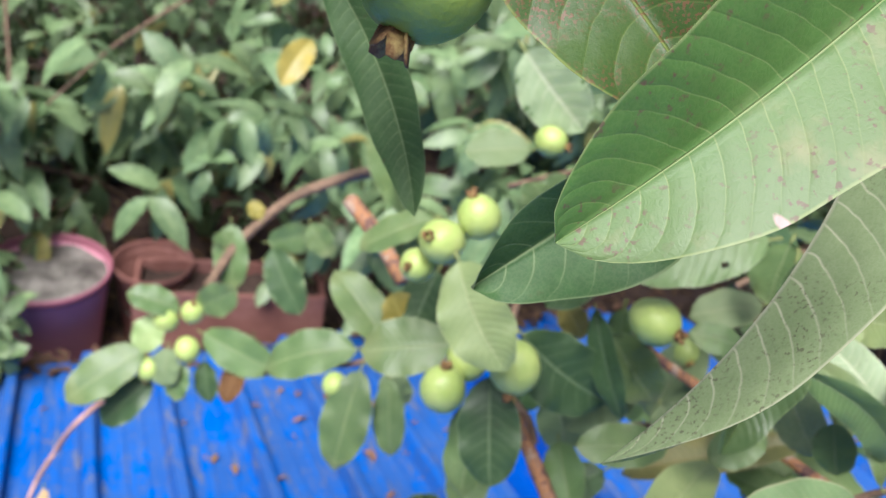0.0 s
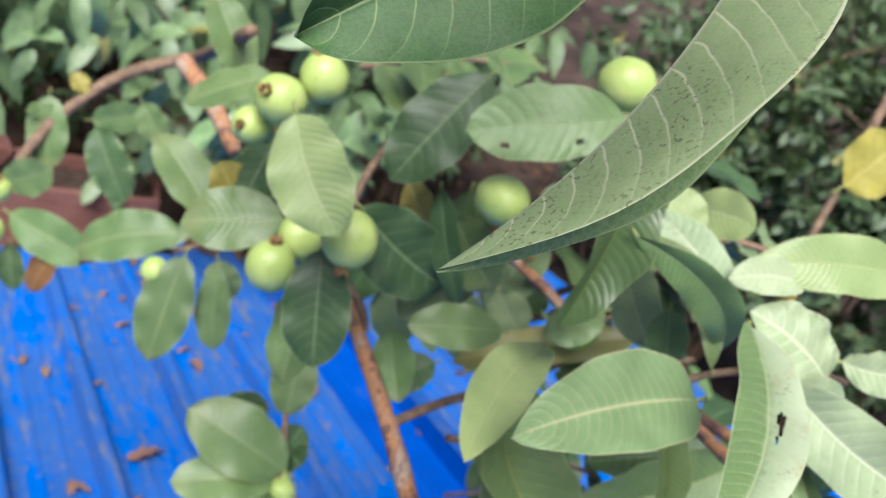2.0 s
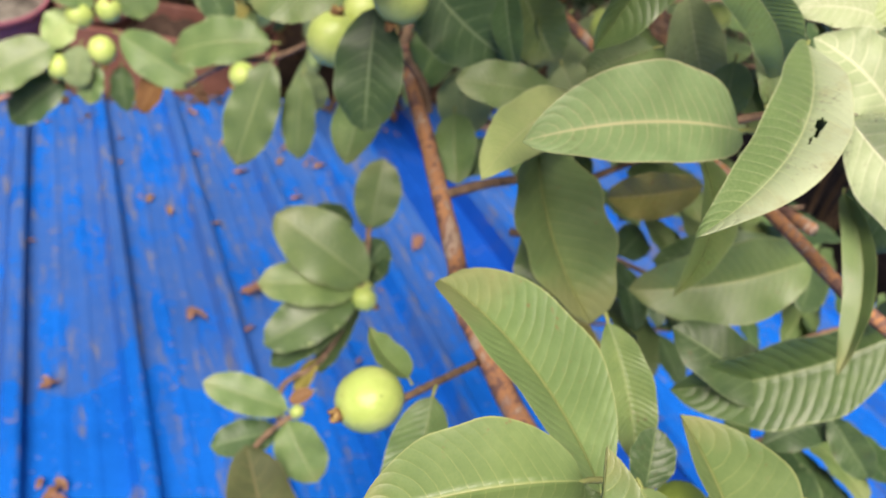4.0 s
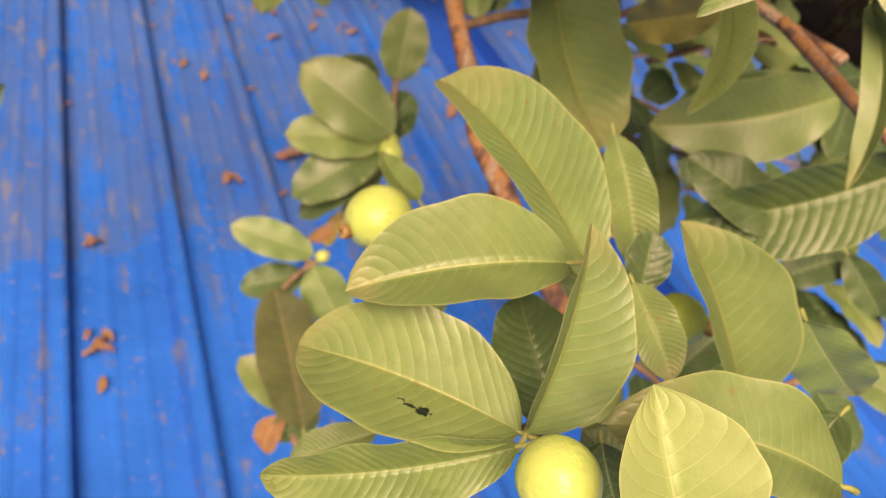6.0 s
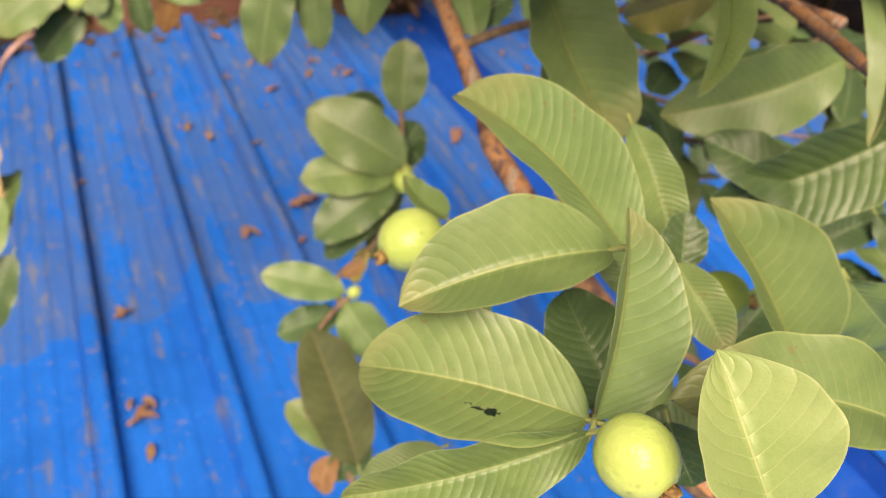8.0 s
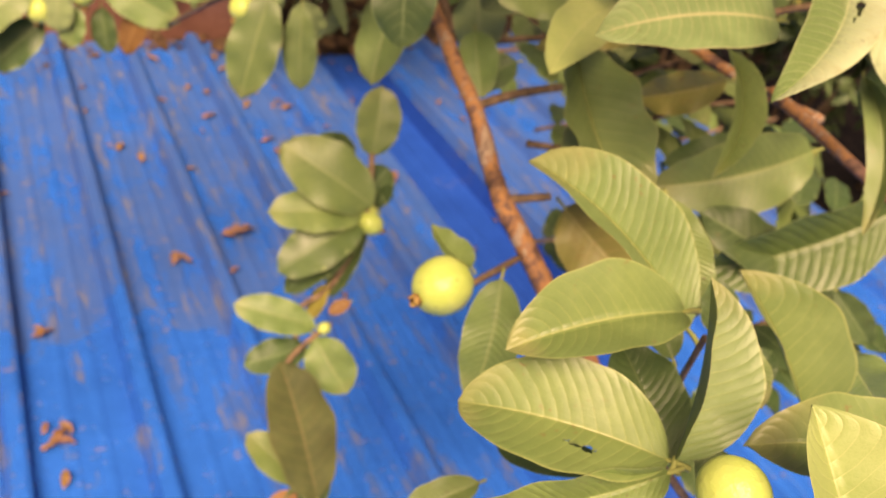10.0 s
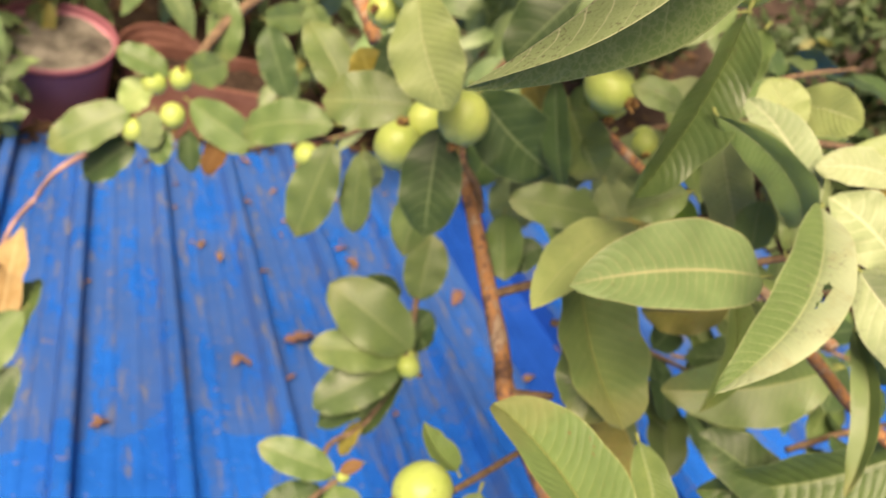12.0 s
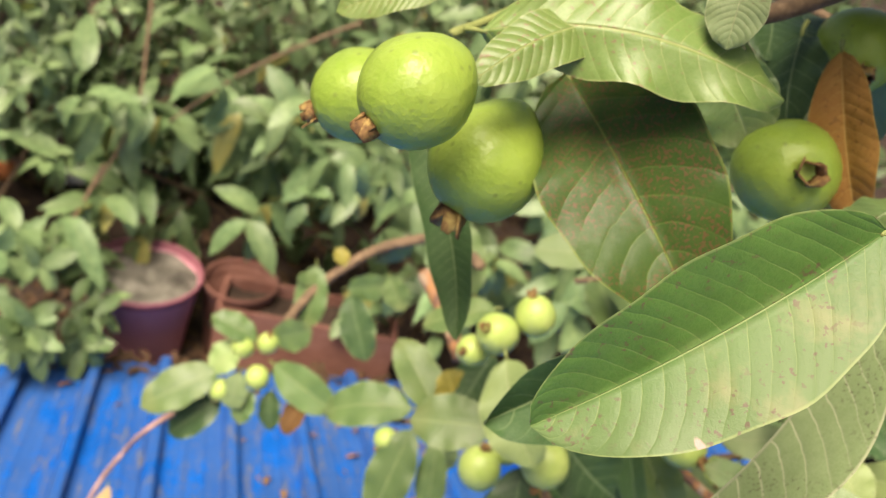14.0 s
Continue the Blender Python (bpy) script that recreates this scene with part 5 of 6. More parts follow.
leaf(tree, "dark", (0.3965, 0.1408, 1.1459), (0.4178, 0.1106, 1.1310), (-0.7930, -0.6032, 0.0860), 0.0353, bow=.05, fold=10, bend=0, seed=127, ns=14, nu=4, sharp=0.3)
leaf(tree, "bright", (0.3735, 0.1483, 1.1687), (0.4013, 0.1325, 1.1721), (-0.5033, -0.8279, 0.2477), 0.0283, bow=.05, fold=10, bend=0, seed=128, ns=14, nu=4, sharp=0.3)
leaf(tree, "dark", (0.4268, 0.1052, 1.0079), (0.3733, 0.1546, 1.0196), (-0.2024, -0.4285, 0.8806), 0.0362, bow=.05, fold=10, bend=0, seed=129, ns=20, nu=6, sharp=0.3)
fruit(tree, (0.0511, 0.1913, 1.4139), 0.0166, (-0.7228, -0.3408, -0.6012), mat=FRUIT, seed=130, neck=0.15)
fruit(tree, (0.0411, 0.2216, 1.3977), 0.0153, (-0.8675, 0.0003, -0.4975), mat=FRUIT, seed=131, neck=0.15)
fruit(tree, (0.0884, 0.2200, 1.3822), 0.0203, (-0.4321, -0.3551, -0.8290), mat=FRUIT, seed=132, neck=0.3)
fruit(tree, (0.2132, 0.2313, 1.3923), 0.0205, (-0.2679, -0.8670, 0.4202), mat=FRUIT, seed=133, neck=0.1)
fruit(tree, (0.2639, 0.2865, 1.4316), 0.0187, (-0.3196, -0.9155, -0.2442), mat=FRUIT, seed=134, neck=0.1)
fruit(tree, (0.2328, 0.4657, 1.1228), 0.0169, (-0.7635, -0.3524, 0.5411), mat=FRUIT_YOUNG, seed=135, neck=0)
fruit(tree, (0.2630, 0.4738, 1.1376), 0.0164, (-0.3562, 0.2540, 0.8992), mat=FRUIT_YOUNG, seed=136, neck=0)
fruit(tree, (0.2223, 0.4775, 1.0942), 0.0132, (-0.7359, -0.5626, 0.3768), mat=FRUIT_YOUNG, seed=137, neck=0)
fruit(tree, (0.2466, 0.4376, 1.0015), 0.0183, (-0.0061, 0.2047, 0.9788), mat=FRUIT_YOUNG, seed=138, neck=0)
fruit(tree, (0.2554, 0.3645, 1.0866), 0.0175, (-0.2261, -0.4758, -0.8500), mat=FRUIT_YOUNG, seed=139, neck=0)
fruit(tree, (0.2729, 0.4575, 1.0114), 0.0170, (-0.1677, 0.4697, 0.8668), mat=FRUIT_YOUNG, seed=140, neck=0)
fruit(tree, (0.0987, 1.1236, 0.5471), 0.0196, (-0.7143, -0.0219, 0.6995), mat=FRUIT_YOUNG, seed=141, neck=0)
fruit(tree, (0.1392, 1.1185, 0.5620), 0.0186, (0.0333, -0.2200, 0.9749), mat=FRUIT_YOUNG, seed=142, neck=0)
fruit(tree, (0.1283, 1.0896, 0.5085), 0.0206, (0.1148, -0.5471, -0.8292), mat=FRUIT_YOUNG, seed=143, neck=0)
fruit(tree, (0.0682, 1.0897, 0.4741), 0.0186, (-0.2466, -0.4409, -0.8630), mat=FRUIT_YOUNG, seed=144, neck=0)
fruit(tree, (0.2501, 0.7007, 0.7670), 0.0140, (-0.5362, -0.2817, -0.7957), mat=FRUIT_YOUNG, seed=145, neck=0)
fruit(tree, (0.3806, 0.5122, 0.5946), 0.0145, (0.7442, -0.6207, -0.2466), mat=FRUIT_YOUNG, seed=146, neck=0)
fruit(tree, (0.3818, 0.5274, 0.5955), 0.0119, (-0.1570, 0.1049, 0.9820), mat=FRUIT_YOUNG, seed=147, neck=0)
fruit(tree, (0.2585, 0.3450, 0.6471), 0.0066, (0.8474, 0.1862, 0.4973), mat=FRUIT_YOUNG, seed=148, neck=0)
fruit(tree, (0.1992, 0.1479, 0.9931), 0.0162, (-0.9588, -0.2413, -0.1502), mat=FRUIT_YOUNG, seed=149, neck=0)
fruit(tree, (0.1728, -0.0324, 1.1378), 0.0104, (0.2411, -0.9696, 0.0417), mat=FRUIT_YOUNG, seed=150, neck=0)
fruit(tree, (0.3015, 0.0478, 1.0435), 0.0113, (0.8652, -0.4998, 0.0392), mat=FRUIT, seed=151, neck=0)
fruit(tree, (0.3307, 0.3357, 1.1403), 0.0160, (0.4063, -0.9104, 0.0779), mat=FRUIT_YOUNG, seed=152, neck=0.2)
fruit(tree, (0.3458, 0.5346, 1.1696), 0.0129, (0.7022, -0.7120, 0.0058), mat=FRUIT_YOUNG, seed=153, neck=0)
fruit(tree, (0.3702, 0.3827, 1.1014), 0.0149, (-0.1164, -0.7879, -0.6047), mat=FRUIT_YOUNG, seed=154, neck=0)
fruit(tree, (0.4259, 0.3908, 1.0587), 0.0116, (-0.1697, -0.9425, -0.2880), mat=FRUIT_YOUNG, seed=155, neck=0)
fruit(tree, (0.4198, 0.3717, 1.2094), 0.0180, (0.8690, -0.4095, 0.2777), mat=FRUIT_YOUNG, seed=156, neck=0)
fruit(tree, (0.3965, 0.2690, 1.1465), 0.0074, (0.2253, -0.7706, -0.5962), mat=FRUIT_YOUNG, seed=157, neck=0)
stem(tree, "branch", [(0.2965, 0.4307, 1.0038), (0.3032, 0.4051, 0.9837), (0.3044, 0.3592, 0.9712), (0.2921, 0.2993, 0.9790), (0.3001, 0.2666, 0.9530), (0.2880, 0.2270, 0.9609), (0.2973, 0.2069, 0.9477), (0.3214, 0.1703, 0.9133), (0.3622, 0.1338, 0.8594), (0.4206, 0.0533, 0.7595)], [0.0051, 0.0056, 0.0060, 0.0061, 0.0066, 0.0067, 0.0071, 0.0077, 0.0087, 0.0098], BARK, seed=158)
stem(tree, "twig", [(0.2957, 0.4218, 1.0023), (0.3100, 0.4061, 0.9891), (0.3153, 0.3933, 0.9727)], [0.0036, 0.0032, 0.0028], TWIG, seed=159)
stem(tree, "twig", [(0.2910, 0.3003, 0.9792), (0.3284, 0.3089, 0.9817), (0.3775, 0.3189, 0.9780)], [0.0037, 0.0034, 0.0031], TWIG, seed=160)
stem(tree, "twig", [(0.2908, 0.2274, 0.9632), (0.3112, 0.2133, 0.9787)], [0.0031, 0.0023], TWIG, seed=161)
stem(tree, "twig", [(0.2942, 0.1953, 0.9399), (0.2286, 0.1526, 0.9880), (0.2159, 0.1474, 0.9897)], [0.0023, 0.0020, 0.0019], TWIG, seed=162)
stem(tree, "twig", [(0.3012, 0.4377, 0.9982), (0.3261, 0.4882, 1.0019), (0.3651, 0.5458, 1.0063), (0.4214, 0.6104, 1.0136)], [0.0037, 0.0036, 0.0035, 0.0034], TWIG, seed=163)
stem(tree, "twig", [(0.1662, 1.1495, 0.5882), (0.2158, 1.1968, 0.6341), (0.2925, 1.2376, 0.6848), (0.3535, 1.2560, 0.7099), (0.4130, 1.1634, 0.7927), (0.2402, 0.5615, 1.1236)], [0.0080, 0.0085, 0.0091, 0.0097, 0.0094, 0.0050], TWIG, seed=164)
stem(tree, "branch", [(0.2291, 0.6709, 1.0361), (0.2396, 0.6346, 1.0294), (0.2458, 0.5886, 1.0246), (0.2518, 0.5644, 1.0130)], [0.0088, 0.0080, 0.0072, 0.0066], BARK, seed=165)
stem(tree, "branch", [(0.3591, 0.4044, 1.0837), (0.3845, 0.3751, 1.0698), (0.4245, 0.3571, 1.0464), (0.4559, 0.3203, 1.0284), (0.4737, 0.2431, 1.0397), (0.4737, 0.1861, 1.0603)], [0.0037, 0.0039, 0.0042, 0.0044, 0.0042, 0.0040], BARK, seed=166)
stem(tree, "twig", [(0.3381, 0.1793, 1.1438), (0.3567, 0.1762, 1.1534), (0.3820, 0.1683, 1.1629), (0.4091, 0.1664, 1.1639), (0.4534, 0.1574, 1.1542)], [0.0020, 0.0020, 0.0019, 0.0019, 0.0019], TWIG, seed=167)
stem(tree, "twig", [(-0.0026, 1.0638, 0.4392), (-0.0440, 1.0238, 0.4340), (-0.0802, 1.0459, 0.3516), (-0.1042, 0.9663, 0.3727), (-0.1195, 0.9277, 0.3482), (-0.1055, 0.7522, 0.4714), (-0.1024, 0.7241, 0.4358)], [0.0048, 0.0043, 0.0042, 0.0036, 0.0033, 0.0025, 0.0023], PINK, seed=168)
stem(tree, "twig", [(0.2456, 1.0242, 0.4990), (0.2513, 0.7788, 0.7249), (0.2906, 0.7272, 0.7740), (0.3257, 0.6879, 0.8378), (0.2752, 0.5022, 1.0206)], [0.0037, 0.0031, 0.0031, 0.0031, 0.0024], TWIG, seed=169)
stem(tree, "twig", [(0.3948, 0.5824, 0.6425), (0.3765, 0.5213, 0.6017), (0.3361, 0.4813, 0.5257), (0.2896, 0.4654, 0.5010), (0.2796, 0.4277, 0.4880)], [0.0035, 0.0035, 0.0035, 0.0035, 0.0034], TWIG, seed=170)
stem(tree, "twig", [(0.2544, 0.3437, 0.6445), (0.2186, 0.3281, 0.6182), (0.2051, 0.2910, 0.5871), (0.2039, 0.2498, 0.5585), (0.2180, 0.2078, 0.5362), (0.2211, 0.1584, 0.5418)], [0.0027, 0.0028, 0.0031, 0.0032, 0.0034, 0.0034], TWIG, seed=171)
stem(tree, "branch", [(0.4229, 0.1978, 1.0782), (0.4253, 0.1632, 1.0815), (0.4270, 0.1279, 1.0840), (0.4500, 0.1011, 1.0758)], [0.0037, 0.0038, 0.0038, 0.0040], BARK, seed=172)
stem(tree, "twig", [(0.1894, -0.0038, 1.0940), (0.2062, -0.0057, 1.0744), (0.2518, -0.0173, 1.0221), (0.2971, -0.0421, 0.9736)], [0.0014, 0.0016, 0.0021, 0.0025], TWIG, seed=173)
stem(tree, "twig", [(0.2109, 0.0236, 1.1245), (0.2288, 0.0236, 1.0681), (0.1948, -0.0009, 1.0854)], [0.0012, 0.0015, 0.0013], TWIG, seed=174)
stem(tree, "twig", [(0.1879, 0.2579, 1.4412), (0.2125, 0.2657, 1.4481), (0.2516, 0.2838, 1.4601)], [0.0039, 0.0036, 0.0033], TWIG, seed=175)
stem(tree, "stalk", [(0.0718, 0.2463, 1.4156), (0.0961, 0.2662, 1.4221), (0.1303, 0.2895, 1.4398)], [0.0016, 0.0017, 0.0018], STALK, seed=176)
shoot(tree, (0.3900, 0.3391, 0.8979), (0.5148, 0.2800, 0.8938), 4, .075, "dark", seed=177)
shoot(tree, (0.4615, 0.3261, 0.8408), (0.5658, 0.2454, 0.8639), 4, .08, "mid", seed=178)
shoot(tree, (0.4816, 0.3887, 1.0069), (0.5635, 0.3535, 1.0586), 4, .075, "mid", seed=179)
shoot(tree, (0.3912, 0.4352, 0.9295), (0.4981, 0.4058, 0.9419), 4, .075, "mid", seed=180)
shoot(tree, (0.5834, 0.3282, 0.8936), (0.6471, 0.2618, 0.9340), 4, .075, "dark", seed=181)
shoot(tree, (0.5982, 0.2189, 0.8600), (0.6557, 0.1951, 0.9372), 4, .08, "dark", seed=182)
shoot(tree, (0.5001, 0.3483, 0.8990), (0.6104, 0.3344, 0.9378), 4, .08, "mid", seed=183)
shoot(tree, (0.5147, 0.1478, 0.8464), (0.6034, 0.1392, 0.8794), 4, .08, "dark", seed=184)
shoot(tree, (0.4531, 0.0535, 0.8839), (0.5687, 0.0724, 0.8831), 4, .08, "dark", seed=185)
shoot(tree, (0.3655, 0.1190, 0.8644), (0.4053, 0.0699, 0.8742), 3, .07, "dark", seed=186)
shoot(tree, (0.5676, 0.4938, 1.0359), (0.7238, 0.5082, 1.0782), 4, .09, "dark", seed=187)
shoot(tree, (0.3948, 0.6653, 1.0518), (0.4994, 0.5887, 1.1123), 4, .09, "mid", seed=188)
shoot(tree, (0.4341, 0.4097, 1.0538), (0.5254, 0.3692, 1.0999), 4, .08, "mid", seed=189)
shoot(tree, (0.4275, 0.3933, 0.9685), (0.5093, 0.3292, 1.0305), 4, .08, "pale", seed=190)
shoot(tree, (0.4753, 0.7856, 1.0937), (0.6273, 0.7514, 1.1551), 4, .1, "dark", seed=191)
shoot(tree, (0.2330, 0.3482, 1.4348), (0.2907, 0.2972, 1.4244), 4, .06, "dark", seed=192)
stem(tree, "twig", [(0.7896, 0.3939, 1.0602), (0.8163, 0.4167, 1.1141), (0.8536, 0.4486, 1.1895), (0.9481, 0.5164, 1.2722)], [0.0040, 0.0044, 0.0048, 0.0055], TWIG, seed=193)
leaf(tree, "yellow", (0.8054, 0.4077, 1.1149), (0.8531, 0.4129, 1.1684), (-0.3739, -0.8299, 0.4140), 0.0712, bow=.05, fold=10, bend=0, seed=194, ns=14, nu=4, sharp=0.3)
shoot(tree, (0.5670, 0.6998, 0.6979), (0.7374, 0.6843, 0.7088), 4, .08, "mid", seed=195)
shoot(tree, (0.6321, 0.5129, 0.5123), (0.8052, 0.4448, 0.5621), 4, .08, "dark", seed=196)
shoot(tree, (0.7765, 0.5174, 0.5905), (0.9331, 0.4187, 0.6313), 4, .08, "dark", seed=197)
shoot(tree, (0.8728, 0.5816, 0.6139), (1.0503, 0.5579, 0.6805), 4, .08, "dark", seed=198)
shoot(tree, (0.6907, 0.6530, 0.5930), (0.8990, 0.6250, 0.6408), 4, .08, "dark", seed=199)
shoot(tree, (0.4140, 0.3370, 0.9428), (0.5402, 0.3516, 0.9796), 4, .075, "mid", seed=200)
shoot(tree, (0.4972, 0.3362, 1.1103), (0.5812, 0.2804, 1.1285), 4, .07, "pale", seed=201)
leaf(tree, "yellowing", (0.3245, 0.2100, 0.9702), (0.3513, 0.1443, 0.9595), (-0.7571, -0.3933, 0.5217), 0.0514, bow=.05, fold=14, bend=0, seed=202, ns=20, nu=6, sharp=0.3)
leaf(tree, "yellowing", (0.4418, 0.2731, 1.0729), (0.3351, 0.3167, 1.0180), (-0.5043, -0.1651, 0.8476), 0.0297, bow=.05, fold=10, bend=0, seed=203, ns=20, nu=6, sharp=0.3)
leaf(tree, "mid", (0.3058, 0.2173, 1.2094), (0.3634, 0.1804, 1.1663), (-0.6060, -0.7829, -0.1407), 0.0233, bow=.1, fold=20, bend=-.2, seed=204, ns=20, nu=6, sharp=0.3)
# unseen shoot above the view, added to shade the big leaf and fruit
shoot(tree, (0.1470, 0.2235, 1.5016), (0.1798, 0.1905, 1.5065), 3, .08, "dark", seed=205)
leaf(tree, "tan", (0.2085, 0.2273, 0.5518), (0.1900, 0.2016, 0.5276), (-0.5535, -0.3236, 0.7674), 0.0292, bow=.1, fold=25, bend=.1, seed=206, ns=14, nu=4, sharp=0.3)
# another added shoot out of view, there only for its shade
shoot(tree, (0.2000, 0.2565, 1.4858), (0.2450, 0.2288, 1.4865), 4, .08, "dark", seed=207)
leaf(tree, "mid", (0.2244, 0.1360, 1.0097), (0.2037, 0.0936, 0.9609), (-0.5737, -0.4826, 0.6618), 0.0333, bow=0.04, fold=21, crease=True, bend=-0.045, seed=210, ns=24, nu=6, sharp=0.5, wide=0.45)
leaf(tree, "dark", (0.1901, 0.0050, 1.0683), (0.1641, 0.0372, 1.0368), (-0.7501, 0.0396, 0.6601), 0.0153, bow=0.04, fold=18, crease=True, bend=-0.011, seed=211, ns=16, nu=5, sharp=0.3)
leaf(tree, "yellowing", (0.3789, 0.1972, 1.0880), (0.3499, 0.2263, 1.0508), (-0.8226, -0.5172, 0.2361), 0.0282, bow=0.03, fold=24, crease=True, bend=-0.021, seed=212, ns=20, nu=6, sharp=0.5, wide=0.5)
leaf(tree, "mid", (0.1717, 0.0379, 0.9950), (0.1364, 0.0382, 0.9765), (-0.4632, -0.1280, 0.8770), 0.0189, bow=0.04, fold=29, crease=True, bend=0.000, seed=214, ns=18, nu=5, sharp=0.4)
leaf(tree, "dark", (0.3180, 0.0387, 0.9980), (0.3543, 0.0549, 1.0206), (-0.4426, -0.2217, 0.8689), 0.0230, bow=0.04, fold=18, crease=True, bend=-0.005, seed=215, ns=18, nu=5, sharp=0.3)
leaf(tree, "deep", (0.2466, 0.0438, 1.0662), (0.2473, 0.0774, 1.0717), (-0.4073, -0.1414, 0.9023), 0.0209, bow=0.04, fold=25, crease=True, bend=-0.005, seed=216, ns=18, nu=5, sharp=0.3)
leaf(tree, "dark", (0.4685, 0.1115, 0.9373), (0.5194, 0.1098, 0.9614), (-0.4099, -0.3539, 0.8407), 0.0279, bow=0.04, fold=18, crease=True, bend=-0.046, seed=217, ns=18, nu=5, sharp=0.3)
leaf(tree, "dark", (0.5006, 0.1079, 0.9707), (0.5235, 0.0722, 0.9490), (-0.5871, -0.6608, 0.4676), 0.0240, bow=0.04, fold=18, crease=True, bend=-0.000, seed=218, ns=18, nu=5, sharp=0.3)
leaf(tree, "pale", (0.4371, 0.3874, 1.0719), (0.4015, 0.3766, 1.0042), (-0.6915, -0.5616, 0.4543), 0.0441, bow=0.04, fold=23, crease=True, bend=0.016, seed=219, ns=18, nu=5, sharp=0.3)
leaf(tree, "deep", (0.3473, 0.4670, 1.0098), (0.3275, 0.4462, 0.9553), (-0.5184, -0.7187, 0.4634), 0.0412, bow=0.04, fold=21, crease=True, bend=-0.005, seed=220, ns=18, nu=5, sharp=0.3)
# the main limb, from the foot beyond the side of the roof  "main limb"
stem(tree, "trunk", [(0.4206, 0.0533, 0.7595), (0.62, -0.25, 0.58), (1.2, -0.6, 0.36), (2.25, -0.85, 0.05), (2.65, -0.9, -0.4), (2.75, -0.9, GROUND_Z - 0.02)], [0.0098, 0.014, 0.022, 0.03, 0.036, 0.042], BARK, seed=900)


# ---- shrubs behind the roof ----
def small_leaf_into(verts, faces, uvs, base, way, normal, length, width, droop):
    """Adds a folded, arching leaf of 5 x 2 quads to the lists."""
    side = way.cross(normal)
    if side.length < 1e-4:
        return
    side.normalize()
    n = side.cross(way).normalized()
    i0 = len(verts)
    ns = 5
    for i in range(ns + 1):
        s = i / ns
        c = base + way * (length * s) - n * (droop * length * s * s)
        w = 0.5 * width * outline(s, 0.6) + 0.0004
        verts += [c - side * w + n * w * 0.28, c, c + side * w + n * w * 0.28]
    for i in range(ns):
        for j in (0, 1):
            a = i0 + 3 * i + j
            faces.append((a, a + 1, a + 4, a + 3))
            v0, v1 = i / ns * length / width * 2, (i + 1) / ns * length / width * 2
            uvs += [(j - 1, v0), (j, v0), (j, v1), (j - 1, v1)]


def crown_part(name, parent, shoots, mat, label=""):
    """Many leaves in one mesh: shoots are (start, direction, length, leaf length, leaf count, droop)."""
    verts, faces, uvs = [], [], []
    rng = random.Random(len(shoots) * 7 + 3)
    for start, way, ln, size, count, droop in shoots:
        way = way.normalized()
        for k in range(count):
            s = (k // 2 + 0.7) / (count / 2)
            p = start + way * ln * min(s, 1.0)
            a = (k % 2) * math.pi + (k // 2) * 1.45 + rng.uniform(-0.35, 0.35)
            x = way.orthogonal().normalized()
            y = way.cross(x)
            d = (x * math.cos(a) + y * math.sin(a) + way * rng.uniform(0.3, 0.9) + Vector((0, 0, rng.uniform(-0.3 - droop, 0.15)))).normalized()
            up = Vector((rng.uniform(-0.5, 0.5), rng.uniform(-0.9, 0.2), 1.0))
            L = size * rng.uniform(0.65, 1.2)
            small_leaf_into(verts, faces, uvs, p, d, up, L, L * rng.uniform(0.38, 0.5), droop * rng.uniform(0.3, 1.5))
    me = bpy.data.meshes.new(name)
    me.from_pydata([tuple(v) for v in verts], [], faces)
    lay = me.uv_layers.new(name="leaf")
    lay.data.foreach_set("uv", [c for uv in uvs for c in uv])
    me.polygons.foreach_set("use_smooth", [True] * len(me.polygons))
    me.materials.append(mat)
    ob = new(name, me)
    tagged(ob, label, kind="stuff")
    return under(ob, parent)


